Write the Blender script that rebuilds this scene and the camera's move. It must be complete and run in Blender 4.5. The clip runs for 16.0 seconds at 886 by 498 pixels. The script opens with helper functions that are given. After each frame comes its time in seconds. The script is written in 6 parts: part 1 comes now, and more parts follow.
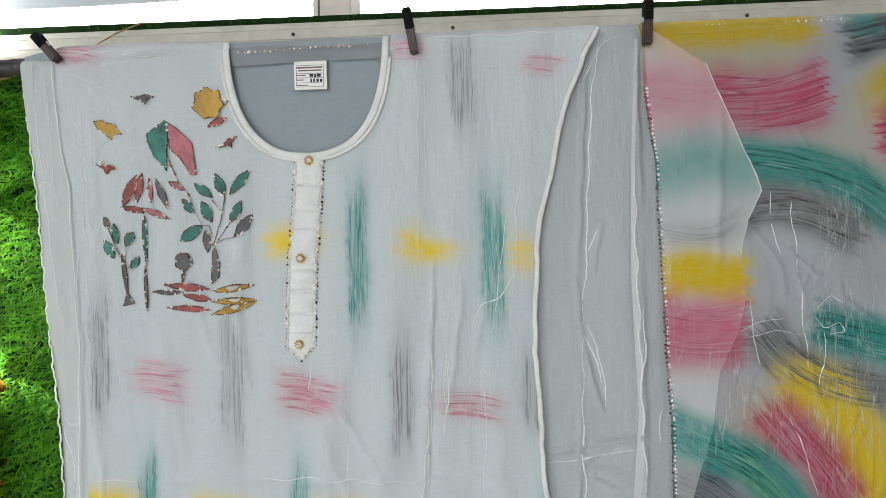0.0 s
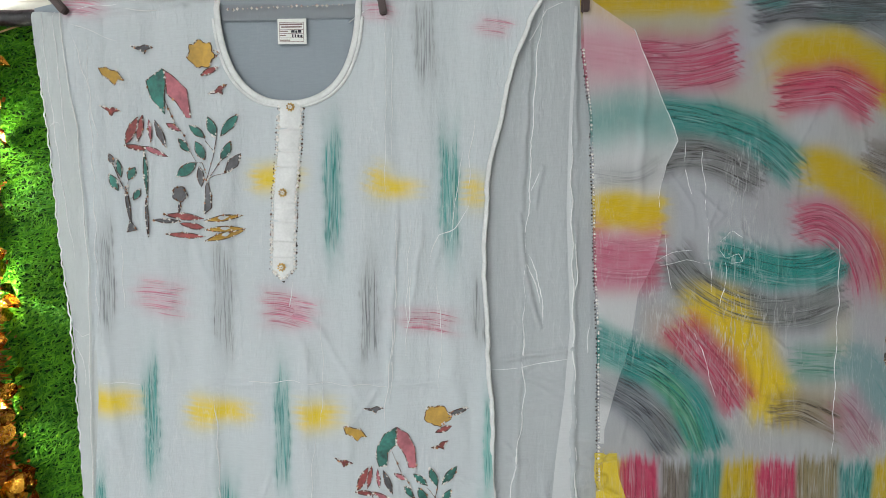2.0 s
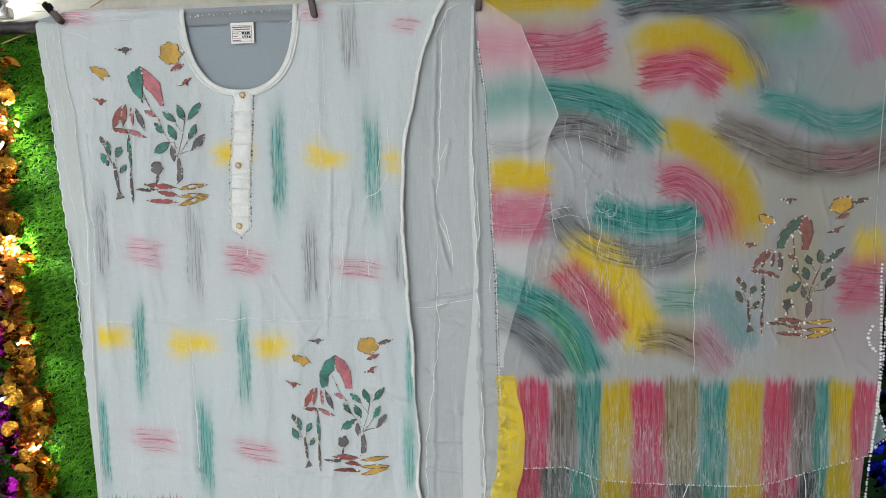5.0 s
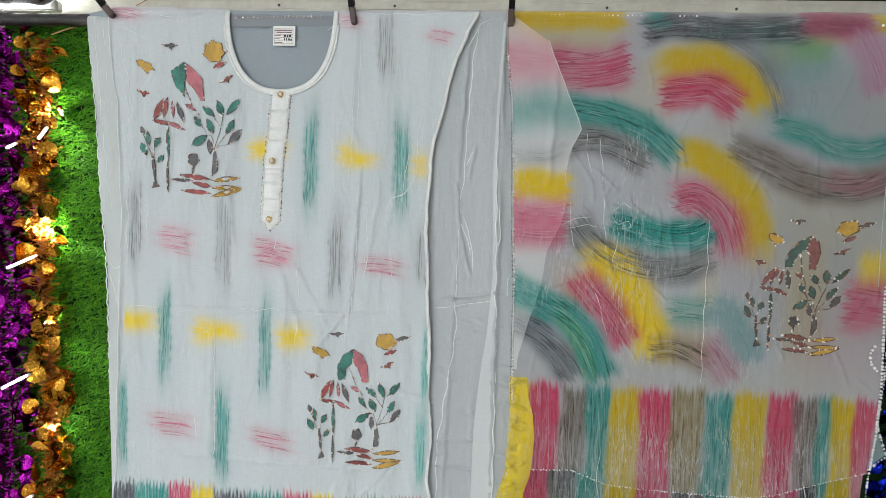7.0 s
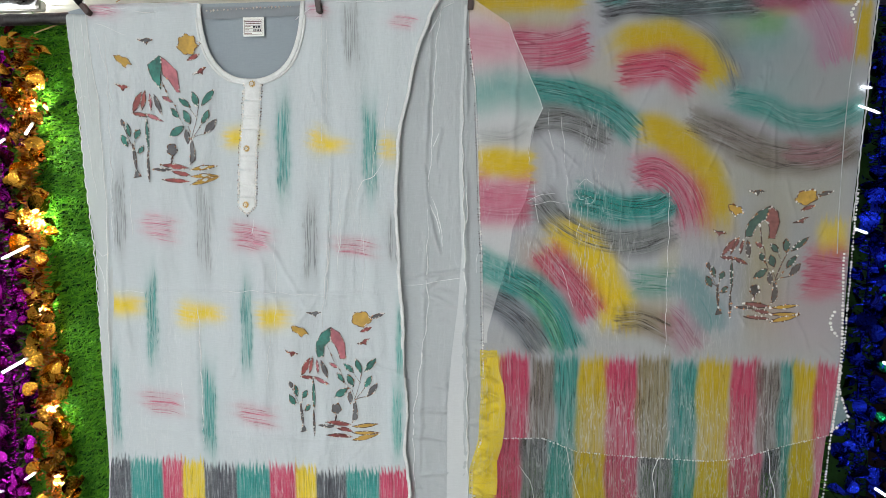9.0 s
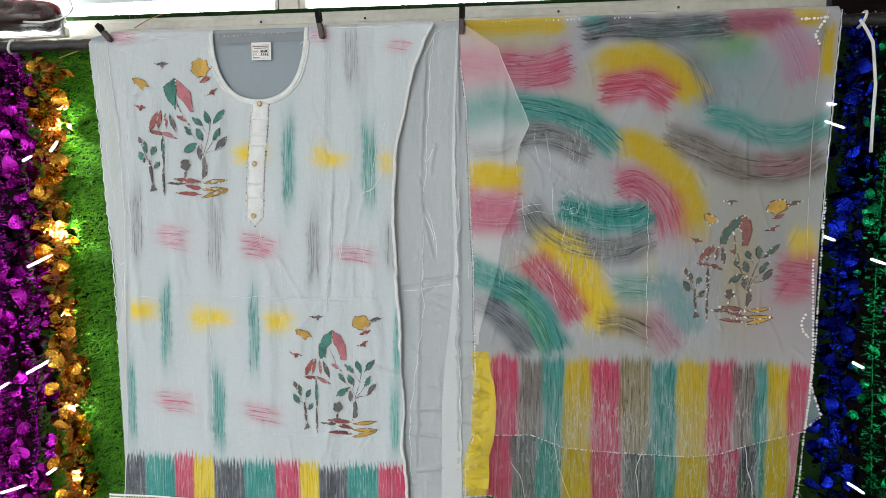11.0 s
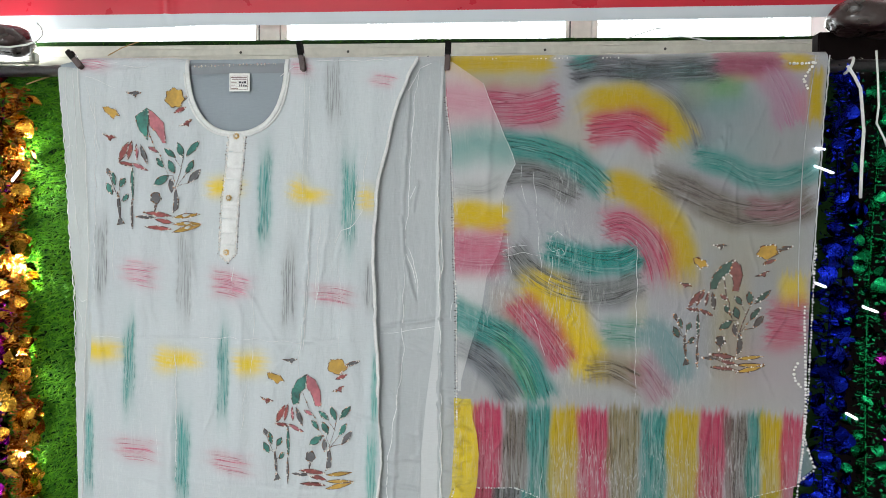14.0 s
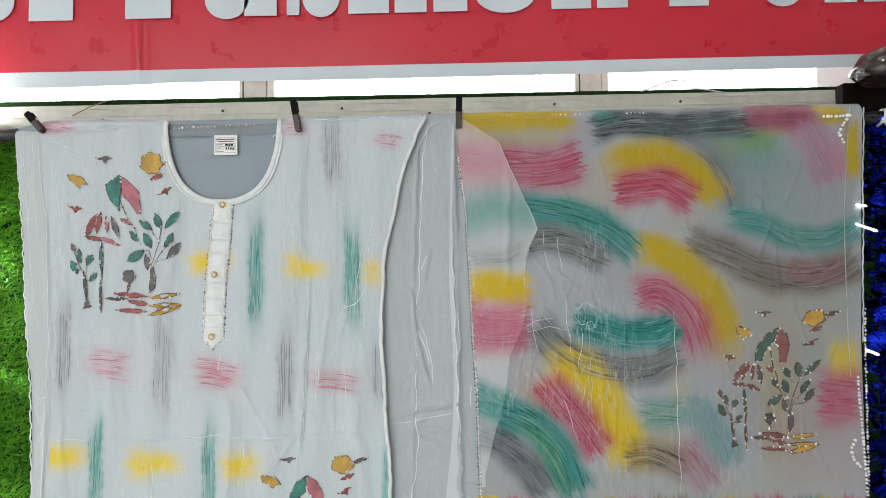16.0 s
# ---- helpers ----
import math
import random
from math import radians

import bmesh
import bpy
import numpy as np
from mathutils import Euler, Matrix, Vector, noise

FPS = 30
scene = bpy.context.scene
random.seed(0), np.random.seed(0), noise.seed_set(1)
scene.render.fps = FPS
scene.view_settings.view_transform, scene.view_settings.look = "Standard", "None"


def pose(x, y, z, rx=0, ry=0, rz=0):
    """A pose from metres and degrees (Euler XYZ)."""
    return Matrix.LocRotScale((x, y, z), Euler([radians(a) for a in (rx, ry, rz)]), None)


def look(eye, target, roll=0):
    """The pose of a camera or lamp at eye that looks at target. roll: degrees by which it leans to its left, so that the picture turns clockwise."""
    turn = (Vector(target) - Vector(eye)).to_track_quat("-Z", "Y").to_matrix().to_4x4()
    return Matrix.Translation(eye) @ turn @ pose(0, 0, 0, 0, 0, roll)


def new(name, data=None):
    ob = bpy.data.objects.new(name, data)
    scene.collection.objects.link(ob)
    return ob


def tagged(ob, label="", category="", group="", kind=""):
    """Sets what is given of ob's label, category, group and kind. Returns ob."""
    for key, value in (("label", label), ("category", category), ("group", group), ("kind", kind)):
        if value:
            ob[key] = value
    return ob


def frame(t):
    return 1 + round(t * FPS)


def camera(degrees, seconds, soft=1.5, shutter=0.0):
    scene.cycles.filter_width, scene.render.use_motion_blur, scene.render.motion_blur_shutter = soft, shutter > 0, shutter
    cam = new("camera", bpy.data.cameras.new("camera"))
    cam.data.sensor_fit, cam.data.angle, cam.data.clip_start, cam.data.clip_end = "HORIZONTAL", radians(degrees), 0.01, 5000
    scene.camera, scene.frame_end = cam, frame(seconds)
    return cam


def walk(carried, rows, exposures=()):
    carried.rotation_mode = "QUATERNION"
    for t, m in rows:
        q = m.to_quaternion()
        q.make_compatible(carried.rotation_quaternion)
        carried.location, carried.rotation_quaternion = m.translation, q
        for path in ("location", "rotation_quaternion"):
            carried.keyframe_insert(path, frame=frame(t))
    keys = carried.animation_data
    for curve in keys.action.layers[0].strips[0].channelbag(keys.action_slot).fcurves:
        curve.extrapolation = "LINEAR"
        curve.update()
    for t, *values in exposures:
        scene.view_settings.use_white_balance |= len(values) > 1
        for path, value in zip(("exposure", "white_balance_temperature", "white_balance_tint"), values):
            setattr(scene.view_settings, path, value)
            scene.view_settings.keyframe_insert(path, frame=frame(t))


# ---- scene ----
cam = camera(70.4, 16.0, 0.6)
PATH = [
    (0.0, (0.234, -0.8136, 1.5228), (0.0972, 1.5816, 1.4796), -1.3),
    (0.5, (0.2256, -0.8448, 1.518), (0.0576, 1.5492, 1.5096), -1.4),
    (1.0, (0.2172, -0.8856, 1.5012), (-0.0312, 1.5012, 1.4712), -1.1),
    (1.5, (0.2328, -0.9192, 1.4664), (0.0588, 1.47, 1.3152), -1.1),
    (2.0, (0.27, -0.948, 1.4856), (0.1992, 1.4436, 1.3044), -0.3),
    (2.5, (0.3432, -0.9972, 1.5024), (0.216, 1.392, 1.3176), -0.8),
    (3.0, (0.4092, -1.0584, 1.4832), (0.2628, 1.3284, 1.2756), -0.3),
    (3.5, (0.456, -1.1076, 1.4676), (0.3288, 1.2804, 1.2768), -1.0),
    (4.0, (0.4884, -1.1328, 1.446), (0.3624, 1.2564, 1.26), -2.6),
    (4.5, (0.48, -1.1448, 1.4496), (0.3768, 1.242, 1.2156), -1.5),
    (4.7, (0.4728, -1.1472, 1.4544), (0.3156, 1.2336, 1.206), -1.9),
    (6.8, (0.426, -1.1916, 1.4352), (0.2676, 1.2012, 1.3188), 1.6),
    (7.0, (0.4224, -1.2012, 1.4184), (0.2532, 1.188, 1.2636), 1.8),
    (7.5, (0.4224, -1.2168, 1.4064), (0.2748, 1.1724, 1.2276), 1.2),
    (8.0, (0.4464, -1.2156, 1.3908), (0.3264, 1.1736, 1.2), 1.6),
    (8.2, (0.4668, -1.2168, 1.41), (0.3228, 1.1688, 1.1856), 1.3),
    (10.3, (0.5532, -1.2936, 1.4148), (0.2904, 1.086, 1.2384), -0.3),
    (10.5, (0.5604, -1.302, 1.4208), (0.2928, 1.0764, 1.2504), -0.3),
    (11.0, (0.5568, -1.3188, 1.41), (0.2928, 1.0608, 1.242), -0.1),
    (11.5, (0.5664, -1.3308, 1.3896), (0.354, 1.0512, 1.194), 0.4),
    (12.0, (0.5676, -1.3332, 1.368), (0.3624, 1.0512, 1.1904), -0.1),
    (12.5, (0.5652, -1.3212, 1.3836), (0.3816, 1.0692, 1.2792), -0.9),
    (13.0, (0.5592, -1.3068, 1.4052), (0.36, 1.0836, 1.3188), 0.4),
    (13.5, (0.5544, -1.2924, 1.4136), (0.3348, 1.0956, 1.3332), 1.0),
    (14.0, (0.5436, -1.2672, 1.4244), (0.36, 1.1256, 1.38), 0.8),
    (14.5, (0.5196, -1.242, 1.4436), (0.324, 1.1496, 1.3884), 0.3),
    (15.0, (0.4956, -1.2012, 1.4532), (0.2988, 1.188, 1.56), 1.0),
    (15.5, (0.4512, -1.1412, 1.4568), (0.336, 1.2552, 1.4988), 0.4),
    (16.0, (0.438, -1.1412, 1.4796), (0.396, 1.2552, 1.6056), -0.9),
]
walk(cam, [(t, look(eye, target, roll)) for t, eye, target, roll in PATH], [(0.0, -0.12), (4.5, -0.05), (7.0, 0.0), (12.0, -0.02), (14.3, 0.02), (14.7, -0.08), (15.0, -0.28), (15.5, -0.15), (16.0, 0.03)])

# ---- light of the shop ----
world = bpy.data.worlds.new("shop_air")
scene.world = world
world.use_nodes = True
world.node_tree.nodes["Background"].inputs[0].default_value = (0.8, 0.9, 1.0, 1)
world.node_tree.nodes["Background"].inputs[1].default_value = 0.05
scene.view_settings.exposure = 0.0
CEILING_WATTS = 56.5
SIGN_GLOW = 6.0


def area_lamp(name, x, y, z, sx, sy, watts, color):
    data = bpy.data.lights.new(name, "AREA")
    data.shape, data.size, data.size_y, data.energy, data.color = "RECTANGLE", sx, sy, watts, color
    ob = new(name, data)
    ob.matrix_world = pose(x, y, z)
    return ob


def bulb_lamp(name, x, y, z, watts, color, radius=0.006):
    data = bpy.data.lights.new(name, "POINT")
    data.energy, data.color, data.shadow_soft_size = watts, color, radius
    ob = new(name, data)
    ob.matrix_world = pose(x, y, z)
    return ob


for px_, py_ in ((-2.20, -4.1), (-0.70, -4.1), (-2.20, -5.1), (-0.70, -5.1)):
    area_lamp("ceiling_lamp_light", px_, py_, 2.74, 1.1, 0.3, CEILING_WATTS, (0.93, 0.97, 1.0))


# ---- materials ----
class Mat:
    """A small wrapper that strings shader nodes together."""

    def __init__(self, name):
        self.m = bpy.data.materials.new(name)
        self.m.use_nodes = True
        self.t = self.m.node_tree
        self.p = self.t.nodes["Principled BSDF"]
        self.out = self.t.nodes["Material Output"]

    def n(self, kind, **inputs):
        node = self.t.nodes.new(kind)
        for k, v in inputs.items():
            self.put(node.inputs[k.replace("_", " ")], v)
        return node

    def put(self, socket, v):
        if isinstance(v, bpy.types.NodeSocket):
            self.t.links.new(v, socket)
        else:
            socket.default_value = v

    def math(self, op, a, b=0.0, clamp=False):
        node = self.t.nodes.new("ShaderNodeMath")
        node.operation, node.use_clamp = op, clamp
        self.put(node.inputs[0], a)
        self.put(node.inputs[1], b)
        return node.outputs[0]

    def mix(self, fac, a, b):
        node = self.t.nodes.new("ShaderNodeMix")
        node.data_type = "RGBA"
        self.put(node.inputs[0], fac)
        self.put(node.inputs[6], a)
        self.put(node.inputs[7], b)
        return node.outputs[2]

    def coords(self, scale=(1, 1, 1)):
        tc = self.t.nodes.new("ShaderNodeTexCoord")
        mp = self.t.nodes.new("ShaderNodeMapping")
        mp.inputs["Scale"].default_value = scale
        self.t.links.new(tc.outputs["Object"], mp.inputs[0])
        return mp.outputs[0]

    def noise(self, vec, scale, detail=3.0, rough=0.55):
        node = self.n("ShaderNodeTexNoise", Vector=vec, Scale=scale, Detail=detail, Roughness=rough)
        return node.outputs[0]

    def ramp(self, fac, lo, hi, a=0.0, b=1.0):
        node = self.n("ShaderNodeMapRange")
        self.put(node.inputs[0], fac)
        for i, v in enumerate((lo, hi, a, b)):
            node.inputs[i + 1].default_value = v
        return node.outputs[0]

    def bump(self, height, strength, distance=0.001):
        node = self.n("ShaderNodeBump", Height=height, Strength=strength, Distance=distance)
        self.t.links.new(node.outputs[0], self.p.inputs["Normal"])
        return node.outputs[0]


def rgb(r, g, b):
    return (r, g, b, 1.0)


def surface(name, color, rough=0.5, metal=0.0, vary=0.25, scale=40.0, bump=0.15, coat=0.0, per_piece=0.0, stretch=(1, 1, 1), distance=0.001):
    """Painted, plastic, metal or wooden surface with grain and stains at two scales."""
    m = Mat(name)
    co = m.coords(stretch)
    big, fine = m.noise(co, scale * 0.15, 3), m.noise(co, scale, 4)
    dark = rgb(*[c * (1 - vary) for c in color])
    light = rgb(*[min(1, c * (1 + vary * 0.5)) for c in color])
    c = m.mix(m.ramp(m.math("ADD", m.math("MULTIPLY", big, 0.6), m.math("MULTIPLY", fine, 0.4)), 0.35, 0.65), dark, light)
    if per_piece:
        info = m.n("ShaderNodeObjectInfo")
        hsv = m.n("ShaderNodeHueSaturation", Color=c)
        m.put(hsv.inputs["Value"], m.ramp(info.outputs["Random"], 0, 1, 1 - per_piece, 1 + per_piece))
        c = hsv.outputs[0]
    m.put(m.p.inputs["Base Color"], c)
    m.put(m.p.inputs["Roughness"], m.ramp(fine, 0.3, 0.7, max(0.02, rough - 0.08), min(1, rough + 0.1)))
    m.p.inputs["Metallic"].default_value = metal
    m.p.inputs["Coat Weight"].default_value = coat
    if bump:
        m.bump(fine, bump, distance)
    return m.m


def glow(name, color, strength):
    m = Mat(name)
    e = m.n("ShaderNodeEmission", Color=rgb(*color), Strength=strength)
    m.t.links.new(e.outputs[0], m.out.inputs[0])
    return m.m


def cloth_material(name, base, clear=0.0, through_light=0.15, streak=2.6, rough=0.62, weave=0.25, body=1.0, crinkle=0.12, lanes=260.0, solid=0.35):
    """Woven cloth; brushed dye lies where the mesh carries "ink" and "dab" (along, across, wetness)."""
    m = Mat(name)
    ink = m.n("ShaderNodeAttribute")
    ink.attribute_name = "ink"
    dab = m.n("ShaderNodeAttribute")
    dab.attribute_name = "dab"
    sep = m.n("ShaderNodeSeparateXYZ", Vector=dab.outputs["Vector"])
    u, v, wet = sep.outputs
    lane = m.n("ShaderNodeCombineXYZ", X=m.math("MULTIPLY", u, 9.0), Y=m.math("MULTIPLY", v, lanes))
    bristle = m.noise(lane.outputs[0], 1.0, 2, 0.5)
    hair = m.n("ShaderNodeCombineXYZ", X=m.math("MULTIPLY", u, 26.0), Y=m.math("MULTIPLY", v, lanes * 1.9))
    fine_hair = m.noise(hair.outputs[0], 1.0, 2, 0.6)
    co = m.coords()
    blot = m.noise(co, 45.0, 3)
    # streaks of dye that single bristles left, denser where the brush was wetter
    dry = m.math("ADD", m.math("MULTIPLY", m.math("SUBTRACT", bristle, 0.5), streak), m.math("MULTIPLY", m.math("SUBTRACT", fine_hair, 0.5), streak * 0.55))
    grip = m.ramp(wet, 0.02, 0.22)
    fac = m.math("MULTIPLY", m.ramp(m.math("ADD", wet, m.math("MULTIPLY", dry, 0.8)), 0.52, 1.05), grip, True)
    rill = m.n("ShaderNodeCombineXYZ", X=m.math("MULTIPLY", u, 5.0), Y=m.math("MULTIPLY", v, lanes * 0.62))
    ridge = m.noise(rill.outputs[0], 1.0, 2)
    breaks = m.ramp(fine_hair, 0.36, 0.5)
    groove = m.ramp(m.math("ABSOLUTE", m.math("SUBTRACT", ridge, 0.5)), 0.0, 0.035, 1.0, 0.0)
    groove = m.math("MULTIPLY", m.math("MULTIPLY", groove, m.ramp(wet, 0.22, 0.6)), breaks, True)
    gap = m.ramp(m.math("ABSOLUTE", m.math("SUBTRACT", ridge, 0.57)), 0.0, 0.03, 1.0, 0.0)
    gap = m.math("MULTIPLY", m.math("MULTIPLY", gap, m.ramp(wet, 0.22, 0.6)), breaks, True)
    threads = m.noise(m.coords((1400, 1, 1400)), 1.0, 2)
    slub = m.noise(m.coords((60, 1, 420)), 1.0, 2)
    pale = m.mix(m.ramp(m.math("ADD", m.math("MULTIPLY", threads, 0.5), m.math("MULTIPLY", slub, 0.5)), 0.35, 0.65), rgb(*[c * 0.93 for c in base]), rgb(*[min(1, c * 1.03) for c in base]))
    soil = m.noise(co, 5.0, 3)
    pale = m.mix(m.ramp(soil, 0.4, 0.75, 0.0, 0.12), pale, rgb(base[0] * 0.86, base[1] * 0.88, base[2] * 0.92))
    wash = m.n("ShaderNodeAttribute")
    wash.attribute_name = "wash"
    soak = m.math("MULTIPLY", wash.outputs["Alpha"], m.ramp(m.math("ADD", m.math("MULTIPLY", blot, 0.5), m.math("MULTIPLY", slub, 0.5)), 0.3, 0.7, 0.85, 1.12), True)
    pale = m.mix(soak, pale, wash.outputs["Color"])
    # neighbouring dyes have run into one another along the threads
    run = m.noise(m.coords((22, 1, 2.5)), 1.0, 3)
    dye = m.mix(m.ramp(run, 0.52, 0.72, 0.0, solid * 0.3), ink.outputs["Color"], rgb(0.34, 0.36, 0.16))
    dye = m.mix(m.ramp(run, 0.30, 0.46, solid * 0.25, 0.0), dye, rgb(0.36, 0.27, 0.36))
    col = m.mix(m.math("MULTIPLY", fac, 0.86 * body), pale, dye)
    deep = m.mix(0.5, ink.outputs["Color"], rgb(0.03, 0.03, 0.03))
    col = m.mix(m.math("MULTIPLY", groove, 0.75), col, deep)
    col = m.mix(m.math("MULTIPLY", gap, 0.42), col, rgb(*[min(1, c * 1.1) for c in base]))
    # sharp crinkles: paler doubled thin cloth, with crease highlights put into the colour
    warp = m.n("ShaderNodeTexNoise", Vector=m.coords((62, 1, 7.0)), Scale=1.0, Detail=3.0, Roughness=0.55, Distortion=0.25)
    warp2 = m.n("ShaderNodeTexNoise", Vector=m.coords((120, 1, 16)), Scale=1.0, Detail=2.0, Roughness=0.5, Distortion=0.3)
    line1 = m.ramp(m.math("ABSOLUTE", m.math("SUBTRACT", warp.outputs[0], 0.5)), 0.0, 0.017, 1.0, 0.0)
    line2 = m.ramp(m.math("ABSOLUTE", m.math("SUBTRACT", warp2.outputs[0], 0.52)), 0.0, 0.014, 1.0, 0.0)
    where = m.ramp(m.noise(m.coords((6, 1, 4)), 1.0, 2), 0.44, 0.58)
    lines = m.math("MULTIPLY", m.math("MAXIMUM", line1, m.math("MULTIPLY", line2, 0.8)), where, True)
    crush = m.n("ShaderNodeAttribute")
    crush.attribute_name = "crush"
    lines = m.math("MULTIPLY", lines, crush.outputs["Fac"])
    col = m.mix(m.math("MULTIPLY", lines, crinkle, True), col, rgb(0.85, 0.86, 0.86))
    m.put(m.p.inputs["Base Color"], col)
    m.p.inputs["Roughness"].default_value = rough
    m.p.inputs["Sheen Weight"].default_value = 0.12
    m.p.inputs["Specular IOR Level"].default_value = 0.3
    rumple = m.noise(m.coords((55, 1, 16)), 1.0, 4)
    normal = m.bump(m.math("ADD", m.math("ADD", m.math("MULTIPLY", threads, 0.12), rumple), m.math("MULTIPLY", lines, crinkle * 0.35)), weave, 0.004)
    tr = m.n("ShaderNodeBsdfTranslucent", Color=col)
    m.t.links.new(normal, tr.inputs["Normal"])
    mx = m.n("ShaderNodeMixShader")
    mx.inputs[0].default_value = through_light
    m.t.links.new(m.p.outputs[0], mx.inputs[1])
    m.t.links.new(tr.outputs[0], mx.inputs[2])
    last = mx
    if clear:
        clr = m.n("ShaderNodeBsdfTransparent")
        last = m.n("ShaderNodeMixShader")
        m.put(last.inputs[0], m.math("MULTIPLY", m.ramp(threads, 0.3, 0.7, 0.6, 1.4), clear, True))
        m.t.links.new(mx.outputs[0], last.inputs[1])
        m.t.links.new(clr.outputs[0], last.inputs[2])
    m.t.links.new(last.outputs[0], m.out.inputs[0])
    return m.m


def foil(name, color, rough=0.22, vary=0.35):
    """Thin coloured metal foil, crinkled."""
    m = Mat(name)
    co = m.coords()
    crinkle = m.noise(co, 140.0, 3)
    big = m.noise(co, 30.0, 2)
    info = m.n("ShaderNodeObjectInfo")
    geo = m.n("ShaderNodeNewGeometry")
    pick = m.math("FRACT", m.math("ADD", info.outputs["Random"], geo.outputs["Random Per Island"]))
    c = m.mix(pick, rgb(*[c * (1 - vary) for c in color]), rgb(*[min(1, c * (1 + vary)) for c in color]))
    m.put(m.p.inputs["Base Color"], c)
    m.p.inputs["Metallic"].default_value = 1.0
    m.put(m.p.inputs["Roughness"], m.ramp(big, 0.3, 0.7, rough * 0.6, rough * 1.6))
    m.bump(crinkle, 0.8, 0.004)
    return m.m


KURTA_CLOTH = cloth_material("kurta_cloth", (0.612, 0.662, 0.688), through_light=0.12, weave=0.75, streak=2.6, crinkle=0.22, solid=0.2)
# kurta cloth darkened and blued: the shade inside the neck is in this colour
BACK_SHADE_CLOTH = cloth_material("kurta_back_shaded_cloth", (0.315, 0.365, 0.405), through_light=0.1, crinkle=0.03)
TROUSER_CLOTH = cloth_material("trouser_cloth", (0.475, 0.51, 0.53), through_light=0.1, rough=0.5, weave=0.7, crinkle=0.16)
TURN_CLOTH = cloth_material("trouser_turned_cloth", (0.62, 0.645, 0.66), through_light=0.1, rough=0.5)
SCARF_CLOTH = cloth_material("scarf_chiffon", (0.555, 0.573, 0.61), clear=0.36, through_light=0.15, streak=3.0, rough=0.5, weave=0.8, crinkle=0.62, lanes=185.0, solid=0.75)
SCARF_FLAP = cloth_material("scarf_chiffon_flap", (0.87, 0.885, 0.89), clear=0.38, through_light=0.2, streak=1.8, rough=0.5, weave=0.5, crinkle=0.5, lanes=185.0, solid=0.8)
TRIM_WHITE = surface("white_cotton_trim", (0.74, 0.755, 0.75), 0.75, vary=0.12, scale=300, bump=0.3)
# paler than the cloths: doubled folds, with their highlight in the colour
RIDGE_CLOTH = surface("doubled_fold_highlight", (0.80, 0.815, 0.82), 0.6, vary=0.06, scale=300, bump=0.2)
SEAM_GREY = surface("grey_seam_thread", (0.42, 0.44, 0.45), 0.75, vary=0.5, scale=120, bump=0.3)
HEM_PALE = surface("pale_rolled_hem", (0.58, 0.60, 0.61), 0.7, vary=0.5, scale=90, bump=0.4)
LACE_WHITE = surface("white_lace_thread", (0.84, 0.84, 0.82), 0.8, vary=0.1, scale=400, bump=0.3)
SILVER_BEAD = foil("silver_sequins", (0.85, 0.82, 0.76), 0.16, 0.12)
COPPER_BEAD = foil("copper_sequins", (0.55, 0.28, 0.16), 0.25, 0.5)
THREAD_BROWN = surface("dark_brown_couching", (0.10, 0.058, 0.048), 0.5, vary=0.5, scale=300, bump=0.2)
GOLD_BEAD = foil("bronze_sequins", (0.13, 0.07, 0.045), 0.3, 0.8)
# white and silver sequins whose glint is put in as plain white colour
GLITTER = surface("white_glint_sequins", (0.93, 0.90, 0.86), 0.12, 0.0, 0.1, 400, 0, coat=1.0)
PEARL = surface("pearl_beads", (0.88, 0.87, 0.84), 0.25, vary=0.08, scale=200, bump=0, coat=0.5)
GOLD = surface("gold_filigree", (0.85, 0.58, 0.2), 0.3, 1.0, 0.3, 300, 0.3)
PAPER = surface("tag_paper", (0.86, 0.87, 0.84), 0.7, vary=0.06, scale=150, bump=0.1)
PRINT_INK = surface("tag_print", (0.25, 0.16, 0.15), 0.7, vary=0.2, scale=300, bump=0)
PEN_INK = surface("tag_pen", (0.03, 0.03, 0.05), 0.6, vary=0.2, scale=300, bump=0)
PATCH_GREEN = surface("green_applique_cloth", (0.035, 0.19, 0.155), 0.6, vary=0.7, scale=160, bump=0.4)
PATCH_RED = surface("brick_red_applique_cloth", (0.32, 0.07, 0.065), 0.6, vary=0.7, scale=160, bump=0.4)
PATCH_PINK = surface("dusty_pink_applique_cloth", (0.48, 0.15, 0.18), 0.6, vary=0.4, scale=160, bump=0.4)
PATCH_GOLD = surface("mustard_applique_cloth", (0.50, 0.30, 0.05), 0.6, vary=0.35, scale=160, bump=0.4)
PATCH_GREY = surface("grey_applique_cloth", (0.12, 0.12, 0.13), 0.6, vary=0.5, scale=160, bump=0.4)
SHEER_GREEN = surface("dull_green_applique_cloth", (0.06, 0.11, 0.09), 0.6, vary=0.5, scale=160, bump=0.4)
SHEER_RED = surface("dull_rose_applique_cloth", (0.24, 0.09, 0.08), 0.6, vary=0.5, scale=160, bump=0.4)
SHEER_GREY = surface("dull_grey_applique_cloth", (0.10, 0.09, 0.085), 0.6, vary=0.5, scale=160, bump=0.4)
PIN_DARK = surface("black_pin_plastic", (0.010, 0.009, 0.009), 0.62, vary=0.3, scale=120, bump=0.1)
PIN_BROWN = surface("brown_pin_plastic", (0.06, 0.032, 0.028), 0.45, vary=0.3, scale=120, bump=0.1)
STEEL = surface("spring_steel", (0.55, 0.55, 0.55), 0.3, 1.0, 0.2, 150, 0.1)
BEAM_PAINT = surface("cream_metal_paint", (0.62, 0.60, 0.53), 0.45, vary=0.18, scale=60, bump=0.08)
SCREW = surface("dark_screw", (0.08, 0.075, 0.07), 0.4, 0.8, 0.3, 200, 0.1)
